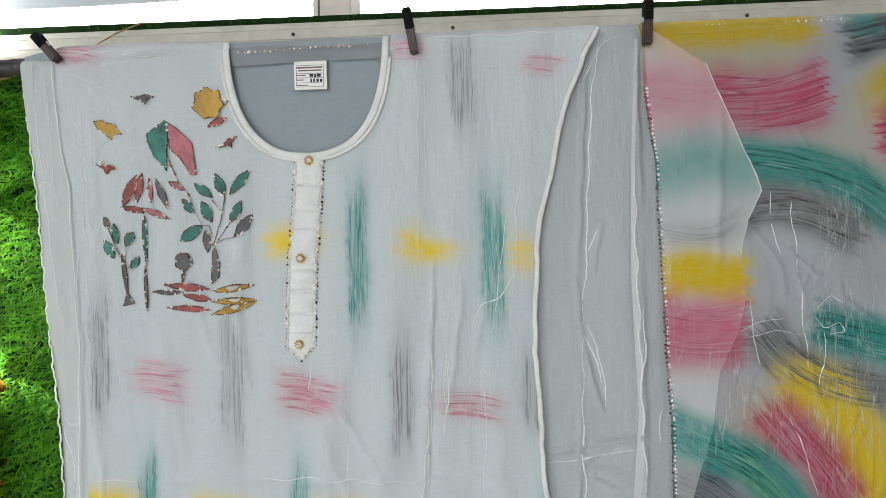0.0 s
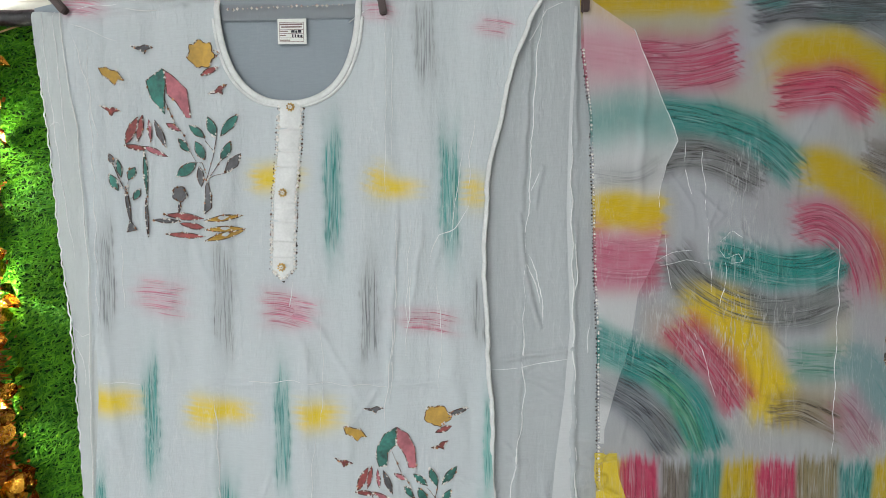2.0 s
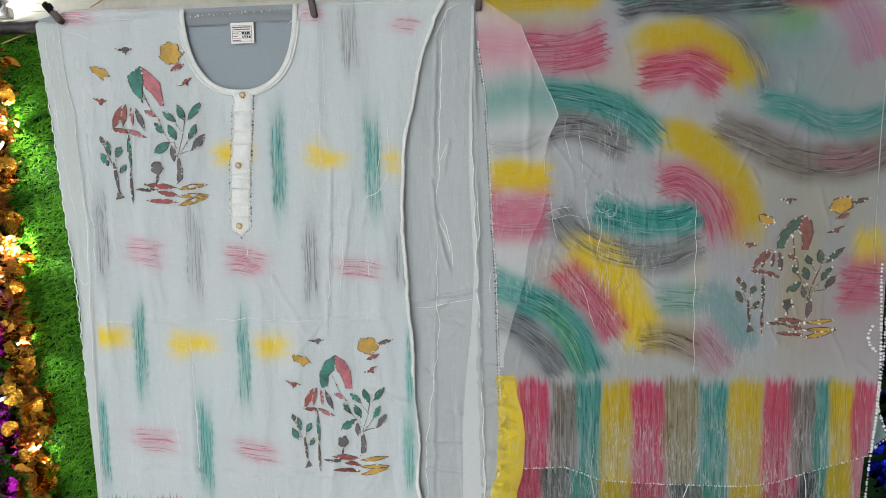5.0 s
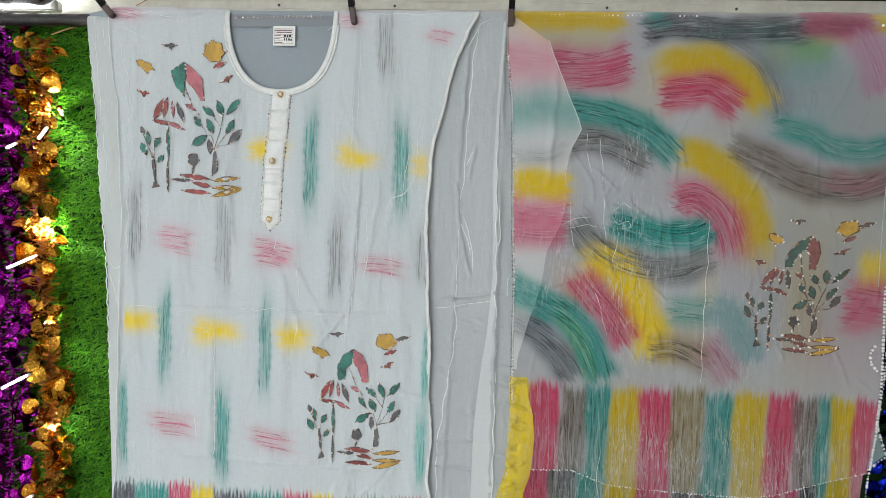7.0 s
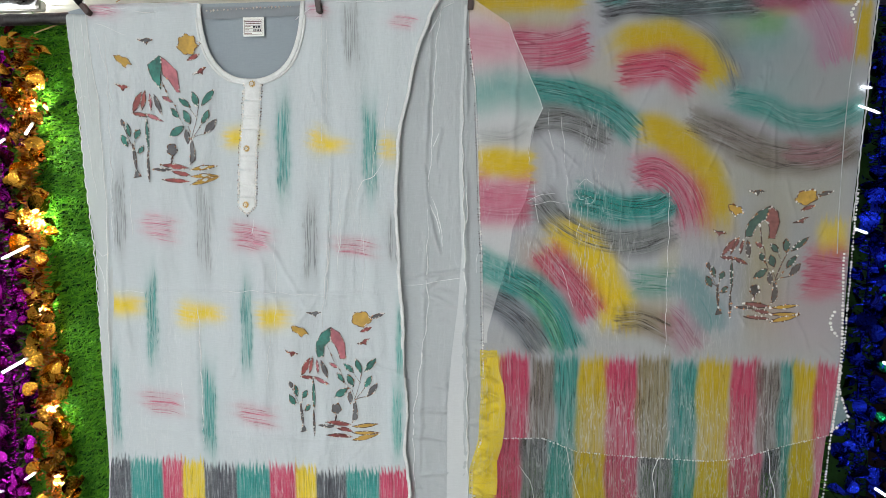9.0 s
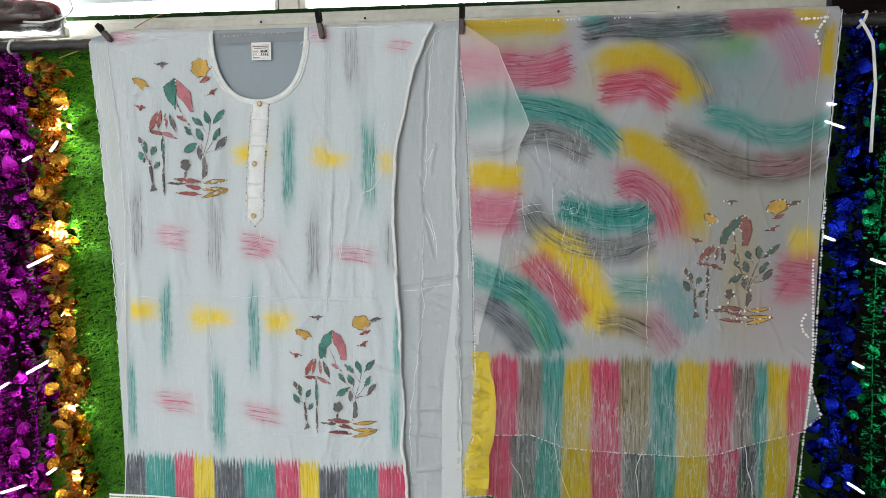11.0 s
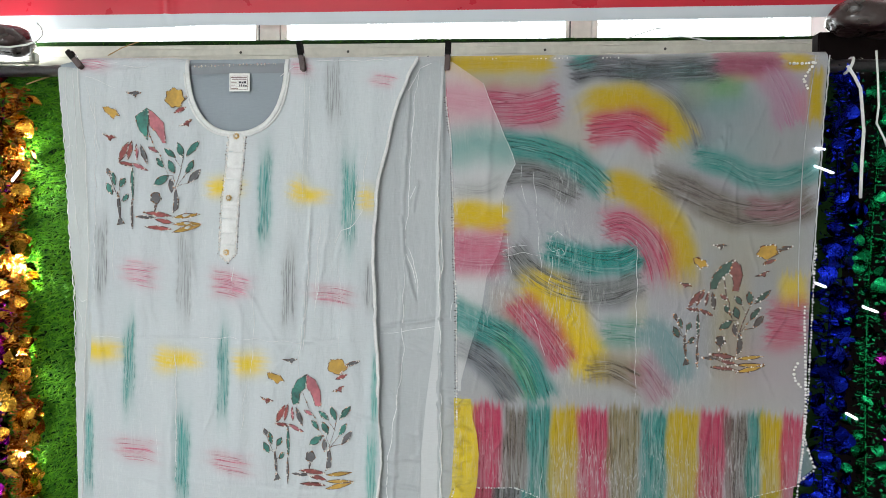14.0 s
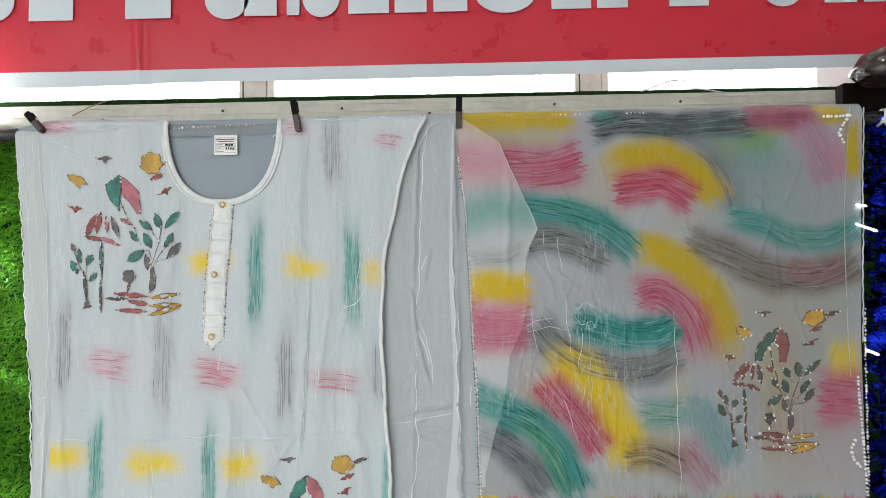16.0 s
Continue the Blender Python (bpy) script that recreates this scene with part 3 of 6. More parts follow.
# ---- beam, light strip and banner above the garments ----
def build_beam():
    root = group_root("curtain_beam", 0.3, 0.2, 1.85)
    bm = box(bmesh.new(), -1.6, 1.05, 0, 0.06, 0.0, 0.018, 0.002)
    box(bm, -1.6, 1.05, 0.004, 0.06, 0.018, 0.030, 0.0015)
    box(bm, -1.6, 1.05, -0.006, 0.06, -0.035, -0.001, 0.002)
    part("channel", bm, BEAM_PAINT, root)
    sc = bmesh.new()
    bmesh.ops.create_uvsphere(sc, u_segments=10, v_segments=6, radius=0.0032, matrix=Matrix.Diagonal((1, 0.5, 1, 1)))
    first = part("screw", sc, SCREW, root, "dark round screw head", smooth=True)
    spots = [-0.62, -0.36, -0.10, 0.09, 0.36, 0.63, 0.88, 0.98]
    for i, sx in enumerate(spots):
        o = first if i == 0 else first.copy()
        if i:
            scene.collection.objects.link(o)
        o.location = (sx, -0.001 if i % 3 else -0.0065, 0.009 if i % 3 else -0.007)
    tagged(root, "cream painted metal beam with dark screws", "beam", kind="structure")
    # grass edge on the beam
    rng = np.random.default_rng(5)
    verts, faces = [], []
    for i in range(2600):
        x = rng.uniform(-1.2, 1.3)
        ln = rng.uniform(0.003, 0.011) * (1.6 if rng.random() < 0.05 else 1)
        a = rng.normal(0, 0.9)
        y, w, z = rng.uniform(0.203, 0.225), 0.0009, 1.881
        k = len(verts)
        verts += [(x - w, y, z), (x + w, y, z), (x + math.sin(a) * ln, y - 0.003, z + abs(math.cos(a)) * ln + 0.002)]
        faces.append((k, k + 1, k + 2))
    tagged(raw("grass_edge", verts, faces, GRASS), "thin fringe of artificial grass along the beam top", "artificial grass", kind="stuff")
    bm = box(bmesh.new(), -1.3, 1.33, 0.203, 0.24, 1.8795, 1.8855)
    for v in bm.verts:
        if v.co.z > 1.882 and v.co.x < 0:
            v.co.z += 0.006
    strip = part("turf_edge", bm, TURF_BACK)
    tagged(strip, "dark green turf edge lying on the beam", "turf", kind="structure")
    for x0, x1 in ((-0.030, 0.047), (0.708, 0.782), (-0.80, -0.725)):
        post = group_root("window_post", (x0 + x1) / 2, 0.225, 1.884)
        h = (x1 - x0) / 2
        bm = box(bmesh.new(), -h, h * 0.55, -0.012, 0.012, 0, 0.5, 0.0015)
        part("face", bm, BEAM_PAINT, post)
        part("channel", box(bmesh.new(), h * 0.6, h, -0.008, 0.012, 0, 0.5, 0.0015), BEAM_PAINT, post)
        part("groove", box(bmesh.new(), -h * 0.78, -h * 0.70, -0.0135, -0.011, 0.001, 0.5), SCREW, post)
        tagged(post, "beige metal window post standing on the beam", "window post", kind="structure")
    lit = part("light_panel", box(bmesh.new(), -1.5, 1.351, 0.42, 0.44, 1.7, 2.6), PANEL_GLOW)
    tagged(lit, "bright white backlit sign panel above the garments", "light panel", kind="structure")


def build_banner():
    root = group_root("banner", 0, 0.19, 1.95)
    low = line_z([(-1.6, -0.036), (-0.42, -0.035), (-0.23, -0.032), (-0.16, -0.029), (0.3, -0.03), (1.05, -0.028), (2.0, -0.026)])

    def sheet(name, x0, x1, z0, z1, y, mat, wave=0.003):
        nx, nz = 480, 24
        verts, faces = [], []
        for j in range(nz + 1):
            for i in range(nx + 1):
                x = x0 + (x1 - x0) * i / nx
                b = float(low(x)) if z0 is None else z0
                z = b + (z1 - b) * j / nz
                fold = x + 0.245 + 0.05 * (z - 0.06)
                dent = (0.006 * math.exp(-((fold / 0.007) ** 2)) - 0.004 * math.exp(-(((fold - 0.016) / 0.008) ** 2))) * math.exp(-(((z - 0.06) / 0.07) ** 2))
                verts.append((x, y + wave * 0.5 * math.sin(x * 3 + 1) * math.cos(z * 4) + 0.0005 * math.sin(x * 13 + z * 7) - dent, z))
        for j in range(nz):
            for i in range(nx):
                k = j * (nx + 1) + i
                faces.append((k, k + 1, k + nx + 2, k + nx + 1))
        ob = raw(name, verts, faces, mat, root, smooth=True)
        return ob

    sheet("border", -1.6, 2.0, None, 0.0, 0.0, BANNER_WHITE)
    sheet("field", -1.6, 2.0, 0.0, 0.55, 0.0, BANNER_RED)
    # plain white shapes of the lettering, their feet 11 cm above the border
    shapes = [(-0.586, 0.143, 1), (-0.433, 0.097, 0), (-0.219, 0.100, 0), (-0.047, 0.096, 1), (0.027, 0.071, 0), (0.098, 0.028, 0), (0.159, 0.082, 1), (0.262, 0.088, 0), (0.353, 0.069, 0), (0.439, 0.073, 0), (0.558, 0.133, 1), (0.699, 0.085, 0), (0.787, 0.066, 0), (0.950, 0.085, 0), (1.150, 0.092, 1), (1.272, 0.068, 0), (1.344, 0.045, 0), (1.440, 0.071, 1)]
    for x, w, is_round in shapes:
        foot = 0.106 if is_round else 0.112
        pts = []
        if is_round:
            for k in range(13):
                a = math.pi + math.pi * k / 12
                pts.append((x + w / 2 * math.cos(a), foot + 0.045 + 0.045 * math.sin(a)))
        else:
            pts = [(x - w / 2, foot), (x + w / 2, foot)]
        top = [(x + w / 2, 0.30), (x - w / 2, 0.30)]
        bm = bmesh.new()
        f = bm.faces.new([bm.verts.new((p[0], -0.006, p[1])) for p in pts + top])
        r = bmesh.ops.extrude_face_region(bm, geom=[f])
        bmesh.ops.translate(bm, verts=[g for g in r["geom"] if isinstance(g, bmesh.types.BMVert)], vec=(0, 0.0015, 0))
        bmesh.ops.recalc_face_normals(bm, faces=bm.faces)
        part("white_shape", bm, BANNER_WHITE, root)
    tagged(root, "glossy red vinyl banner with white border and white shapes", "banner")


build_beam()
build_banner()


# ---- rod and the bundles at its ends ----
def build_rod():
    root = group_root("hanging_rod", 0.4, 0.036, 1.774)
    bm = bmesh.new()
    pts = [(-2.0 + 0.02 * i, 0.0009 * math.sin(i * 1.7), 0.0009 * math.cos(i * 2.3)) for i in range(201)]
    tube(bm, pts, 0.0125, 10)
    part("pipe", bm, ROD_BLACK, root, smooth=True)
    rng = random.Random(4)
    verts, faces = [], []
    for i in range(900):
        x = rng.choice((rng.uniform(-2.0, -0.76), rng.uniform(0.8, 1.9)))
        a = rng.uniform(0, 6.28)
        r = 0.0128
        k = len(verts)
        y, z = r * math.cos(a), r * math.sin(a)
        w, l = 0.0012, rng.uniform(0.003, 0.009)
        verts += [(x, y, z), (x + w, y * 1.05, z * 1.05), (x + w + rng.uniform(-l, l), y * 1.1 + rng.uniform(-0.002, 0.002), z * 1.1 + rng.uniform(-0.002, 0.002))]
        faces.append((k, k + 1, k + 2))
    raw("tinsel_wrap", verts, faces, SILVER_BEAD, root)
    for x in (-0.985, 0.84):
        tube_bm = bmesh.new()
        tube(tube_bm, [(x + 0.006 * math.sin(a), 0.0155 * math.cos(a), 0.0155 * math.sin(a)) for a in [k * 0.52 for k in range(13)]], 0.003, 6)
        part("tie", tube_bm, WHITE_WIRE, root, "white plastic tie", smooth=True)
    tagged(root, "black pipe wrapped with dark tinsel and white ties", "hanging rod")


def build_bundle(x0, x1, z, y, seed, radius):
    """Dark crumpled plastic roll lying across the beam's end."""
    rng = np.random.default_rng(seed)
    bm = bmesh.new()
    n, m = 40, 28
    ph = rng.uniform(0, 6.28, 6)
    rings = []
    for i in range(n + 1):
        t = i / n
        x = x0 + (x1 - x0) * t
        e = min(t, 1 - t) if x1 < 0 else t
        taper = min(1.0, math.sqrt(max(0.0, 1 - (1 - min(1, e / 0.12)) ** 2)) * 0.85 + 0.15)
        ring = []
        for k in range(m):
            a = 2 * math.pi * k / m
            r = radius * taper * (1 + 0.10 * math.sin(3 * a + ph[0] + t * 5) + 0.07 * math.sin(5 * a + ph[1] - t * 9) + 0.06 * math.sin(t * 40 + 2 * a + ph[2]))
            ring.append(bm.verts.new((x, y + r * math.cos(a), z + 0.62 * r * math.sin(a))))
        rings.append(ring)
    for r0, r1 in zip(rings, rings[1:]):
        for k in range(m):
            bm.faces.new((r0[k], r1[k], r1[(k + 1) % m], r0[(k + 1) % m]))
    bm.faces.new(rings[0])
    bm.faces.new(rings[-1][::-1])
    bmesh.ops.recalc_face_normals(bm, faces=bm.faces)
    tagged(part("plastic_roll", bm, BAG_PLASTIC, smooth=True), "dark maroon crumpled plastic roll lying beside the beam", "plastic roll", "plastic rolls")


build_rod()
build_bundle(-1.05, -0.513, 1.860, 0.10, 21, 0.055)
build_bundle(1.205, 1.75, 1.872, 0.045, 22, 0.055)


# ---- appliqued pictures ----
MOTIF_UNIT = 0.000355


def motif(parent, cx, cz, sheet, rng, scale=1.0, dull=False, arched=False, lean=0.0):
    """A small appliqued garden picture: trees, flower, house, sun, birds and waves, each patch edged with sequins."""
    edge_v, edge_f, silver_v, silver_f, copper_v, copper_f = [], [], [], [], [], []
    holder = None
    made = []

    def world_pt(px_, py_):
        px_ += lean * max(0.0, 520 - py_)
        return (cx + (px_ - 420) * MOTIF_UNIT * scale, cz - (py_ - 520) * MOTIF_UNIT * scale)

    def outline(pts, closed=True):
        loop = [Vector((p[0], sheet.depth(p[0], p[1]) - 0.0024, p[1])) for p in pts]
        if closed:
            loop.append(loop[0])
        # couched dark thread, three-sided
        r, k = 0.00055 * (1.25 if dull else 1.0), len(edge_v)
        for n, p in enumerate(loop):
            d = loop[min(n + 1, len(loop) - 1)] - loop[max(n - 1, 0)]
            side = Vector((d.z, 0, -d.x)).normalized() if d.length > 1e-6 else Vector((1, 0, 0))
            q = r * rng.uniform(0.5, 1.5)
            edge_v.extend([tuple(p + side * q), tuple(p - side * q), tuple(p + Vector((0, -q, 0)))])
            if n:
                a = k + 3 * n
                edge_f.extend([(a - 3, a, a + 2, a - 1), (a - 1, a + 2, a + 1, a - 2)])
        # glitter, its glint a white colour, in uneven clumps with bare stretches between
        phase, kept = rng.uniform(0, 6), []
        for n, p in enumerate(spread(loop, 0.0021)):
            if math.sin(n * 0.55 + phase) + rng.uniform(-0.9, 0.9) > (-0.35 if dull else -0.15):
                kept.append(p)
        for p in kept:
            copper = rng.random() < (0.45 if dull else 0.25)
            v, f = beads([p, p + Vector((0.0001, 0, 0))], 0.01, rng.choice((0.0007, 0.0010, 0.0013, 0.0018)), rng)
            vs, fs = (copper_v, copper_f) if copper else (silver_v, silver_f)
            k = len(vs)
            vs.extend(v)
            fs.extend([tuple(i + k for i in q) for q in f])

    def patch(name, pts, mat):
        w = [world_pt(*p) for p in pts]
        bm = bmesh.new()
        f = bm.faces.new([bm.verts.new((p[0], sheet.depth(p[0], p[1]), p[1])) for p in w])
        r = bmesh.ops.extrude_face_region(bm, geom=[f])
        bmesh.ops.translate(bm, verts=[g for g in r["geom"] if isinstance(g, bmesh.types.BMVert)], vec=(0, -0.0022, 0))
        bmesh.ops.recalc_face_normals(bm, faces=bm.faces)
        made.append((name, bm, mat))
        outline(w)

    def leaf(name, a, b, width, mat, belly=0.5):
        ax, ay, bx, by = *a, *b
        dx, dy = bx - ax, by - ay
        n = math.hypot(dx, dy)
        ux, uy = -dy / n, dx / n
        pts = []
        for side in (1, -1):
            steps = range(0, 7) if side == 1 else range(5, 0, -1)
            for k in steps:
                t = k / 6
                h = width * 0.44 * math.sin(math.pi * t ** (0.8 + 0.4 * belly)) * side * (1 + 0.12 * rng.uniform(-1, 1))
                pts.append((ax + dx * t + ux * h, ay + dy * t + uy * h))
        patch(name, pts, mat)

    def cord(*pts):
        outline([world_pt(*p) for p in pts], closed=False)

    def blob(name, x, yy, rx, ry, mat, lobes=7):
        pts = []
        for k in range(28):
            a = 2 * math.pi * k / 28
            r = 1 + 0.10 * math.sin(lobes * a + 0.7) + 0.05 * rng.uniform(-1, 1)
            pts.append((x + rx * r * math.cos(a), yy + ry * r * math.sin(a)))
        patch(name, pts, mat)

    G, R, P, M, Q = (SHEER_GREEN, SHEER_RED, SHEER_RED, PATCH_GOLD, SHEER_GREY) if dull else (PATCH_GREEN, PATCH_RED, PATCH_PINK, PATCH_GOLD, PATCH_GREY)
    for a, b, w, m in (((605, 460), (572, 376), 42, G), ((625, 452), (694, 368), 40, G), ((560, 460), (498, 408), 34, G), ((556, 545), (520, 472), 44, G),
                       ((625, 548), (666, 474), 38, G), ((640, 598), (700, 520), 40, Q), ((520, 556), (443, 610), 48, G), ((532, 570), (538, 650), 32, Q), ((458, 460), (496, 516), 30, G)):
        leaf("tree_leaf", a, b, w, m)
    patch("tree_trunk", [(548, 760), (556, 640), (568, 630), (580, 690), (578, 735)], Q)
    cord((560, 625), (590, 540), (607, 460))
    cord((562, 622), (600, 606), (645, 598))
    cord((575, 612), (600, 580), (626, 546))
    cord((560, 470), (585, 500), (600, 520))
    cord((405, 300), (425, 350), (450, 410), (480, 450), (495, 500), (520, 552))
    cord((520, 556), (545, 556), (560, 600))
    leaf("dangling_leaf", (412, 402), (468, 432), 24, P)
    for a, b, w, m in (((190, 560), (174, 518), 26, Q), ((222, 612), (206, 538), 26, G), ((206, 664), (172, 598), 38, G), ((250, 622), (276, 572), 36, G), ((266, 702), (292, 658), 30, G)):
        leaf("shrub_leaf", a, b, w, m)
    leaf("shrub_stem", (236, 648), (250, 792), 16, Q)
    patch("shrub_foot", [(234, 830), (248, 782), (272, 822)], Q)
    cord((206, 640), (225, 655), (238, 660))
    cord((250, 622), (245, 650), (240, 680))
    cord((266, 690), (250, 700))
    cord((188, 555), (210, 610), (228, 650))
    for a, b, w, m in (((246, 482), (296, 376), 40, R), ((292, 472), (314, 368), 26, R), ((346, 470), (338, 386), 20, P), ((406, 496), (362, 388), 30, Q), ((238, 486), (328, 502), 24, R), ((310, 490), (412, 532), 24, P)):
        leaf("flower_petal", a, b, w, m)
    leaf("flower_stem", (314, 505), (320, 690), 20, G)
    leaf("flower_stem", (314, 690), (318, 850), 14, Q)
    if arched:
        patch("house_side", [(424, 190), (372, 222), (338, 280), (332, 330), (346, 372), (380, 366), (386, 310), (412, 276), (424, 272)], G)
        patch("house_side", [(426, 190), (476, 222), (506, 284), (512, 380), (478, 376), (462, 318), (440, 284), (426, 272)], P)
        blob("sun", 606, 140, 58, 44, M, 5)
        leaf("bird_wing", (655, 132), (742, 104), 26, Q)
    else:
        patch("house_side", [(400, 190), (335, 235), (350, 300), (405, 365), (407, 292), (414, 250), (412, 196)], G)
        patch("house_side", [(412, 198), (442, 216), (496, 270), (507, 380), (490, 380), (455, 320), (420, 290), (415, 250)], P)
        blob("sun", 556, 135, 50, 52, M)
    far = 48 if arched else 0
    leaf("bird", (550 + far, 216), (622 + far, 184), 26, R)
    cord((604 + far, 120), (632 + far, 132), (606 + far, 150))
    near = 40 if arched else 0
    patch("cloud", [(150 + near, 186), (176 + near, 180), (200 + near, 194), (224 + near, 196), (252 + near, 236), (230 + near, 232), (212 + near, 252), (184 + near, 226), (164 + near, 216)], M)
    for bx_, by_, m_, t_ in ((326, 112, Q, 0.0), (188, 348, R, 0.25), (620, 276, R, -0.45)):
        c_, s_ = math.cos(t_), math.sin(t_)
        tr = [(bx_ + px_ * c_ - py_ * s_, by_ + px_ * s_ + py_ * c_) for px_, py_ in ((-42, -8), (-8, -6), (10, -14), (42, -6), (14, 4), (8, 20), (-6, 6), (-20, 2))]
        patch("bird", tr, m_)
    blob("little_tree", 452, 680, 27, 30, Q, 5)
    leaf("little_trunk", (446, 752), (452, 708), 10, Q)
    for a, b, w, m in (((342, 782), (450, 788), 20, Q), ((388, 760), (545, 778), 30, R), ((545, 786), (702, 766), 26, M), ((448, 796), (548, 816), 28, R), ((545, 822), (712, 818), 26, M), ((394, 838), (548, 850), 26, R), ((545, 868), (712, 822), 32, M)):
        leaf("wave", a, b, w, m)
    holder = raw("sequin_outline", edge_v, edge_f, THREAD_BROWN, parent)
    tagged(holder, "copper sequin outline of an appliqued garden picture", kind="stuff")
    tagged(raw("silver_beading", silver_v, silver_f, GLITTER, holder), kind="stuff")
    tagged(raw("copper_beading", copper_v, copper_f, COPPER_BEAD, holder), kind="stuff")
    for name, bm, mat in made:
        part(name, bm, mat, holder)


def fold_ridge(points, sheet, parent, radius=0.001):
    """A sharp pinched fold of doubled cloth; its pale colour carries the crease highlight."""
    rng = random.Random(len(points) * 7 + int(points[0][0] * 1000))
    pts = spread([(x, 0, z) for x, z in points], 0.006) + [Vector((points[-1][0], 0, points[-1][1]))]
    pts = [Vector((p.x, sheet.depth(p.x, p.z) - 0.0004, p.z)) for p in pts]
    bend, start = rng.uniform(0.0006, 0.0018), rng.uniform(0, 6)
    pts = [p + Vector((bend * math.sin(p.z * 95 + start) + rng.uniform(-1, 1) * 0.0005, rng.uniform(-1, 1) * 0.0004, bend * math.sin(p.x * 110 + start))) for p in pts]
    bm = bmesh.new()
    n = len(pts)
    rings = []
    for i, p in enumerate(pts):
        d = (pts[min(i + 1, n - 1)] - pts[max(i - 1, 0)]).normalized()
        a = d.cross(Vector((0, 1, 0))).normalized()
        r = radius * (0.25 + 0.75 * min(1, 6 * i / n, 6 * (n - 1 - i) / n)) * rng.uniform(0.75, 1.2)
        rings.append([bm.verts.new(p - a * r * 1.3 + Vector((0, 0.002, 0))), bm.verts.new(p - a * r * 0.4 + Vector((0, -r, 0))), bm.verts.new(p + a * r * 0.4 + Vector((0, -r, 0))), bm.verts.new(p + a * r * 1.3 + Vector((0, 0.002, 0)))])
    for r0, r1 in zip(rings, rings[1:]):
        for k in range(3):
            bm.faces.new((r0[k], r1[k], r1[k + 1], r0[k + 1]))
    return part("fold_ridge", bm, RIDGE_CLOTH, parent, smooth=True)


# ---- kurta ----
NECK_X, NECK_TOP, NECK_LOW, NECK_HALF = 0.012, 1.800, 1.634, 0.107


def neck_point(a):
    """A point of the neck opening: a from 0 (one shoulder) to pi (the other)."""
    c, s = math.cos(a), math.sin(a)
    p = 0.82
    return (NECK_X - NECK_HALF * math.copysign(abs(c) ** p, c), NECK_TOP - (NECK_TOP - NECK_LOW) * abs(s) ** p)


def in_neck(X, Z):
    q = 2.44
    return (np.abs((X - NECK_X) / NECK_HALF) ** q + np.abs((Z - NECK_TOP) / (NECK_TOP - NECK_LOW)) ** q < 1) & (Z > NECK_LOW - 0.01)


def wrap_top(sheet, back=0.02, drop=0.02):
    """The upper edge bends over the rod."""
    d = np.clip((sheet.Z - (sheet.Z.max() - drop)) / drop, 0, 1)
    sheet.Y += back * d ** 2.2
    return sheet


KURTA_LEFT = [(-0.378, 1.789), (-0.373, 1.709), (-0.361, 1.573), (-0.353, 1.425), (-0.342, 1.300), (-0.339, 1.212), (-0.334, 1.034), (-0.329, 0.881), (-0.327, 0.775), (-0.342, 0.709)]
KURTA_SEAM = [(-0.331, 1.800), (-0.328, 1.702), (-0.313, 1.603), (-0.310, 1.504), (-0.305, 1.383), (-0.312, 1.199), (-0.317, 0.881), (-0.334, 0.709)]
KURTA_RIGHT = [(0.391, 1.791), (0.371, 1.750), (0.347, 1.685), (0.326, 1.603), (0.309, 1.509), (0.304, 1.425), (0.305, 1.341), (0.309, 1.256), (0.315, 1.184), (0.316, 1.086), (0.323, 0.963), (0.320, 0.889), (0.330, 0.787), (0.334, 0.729)]


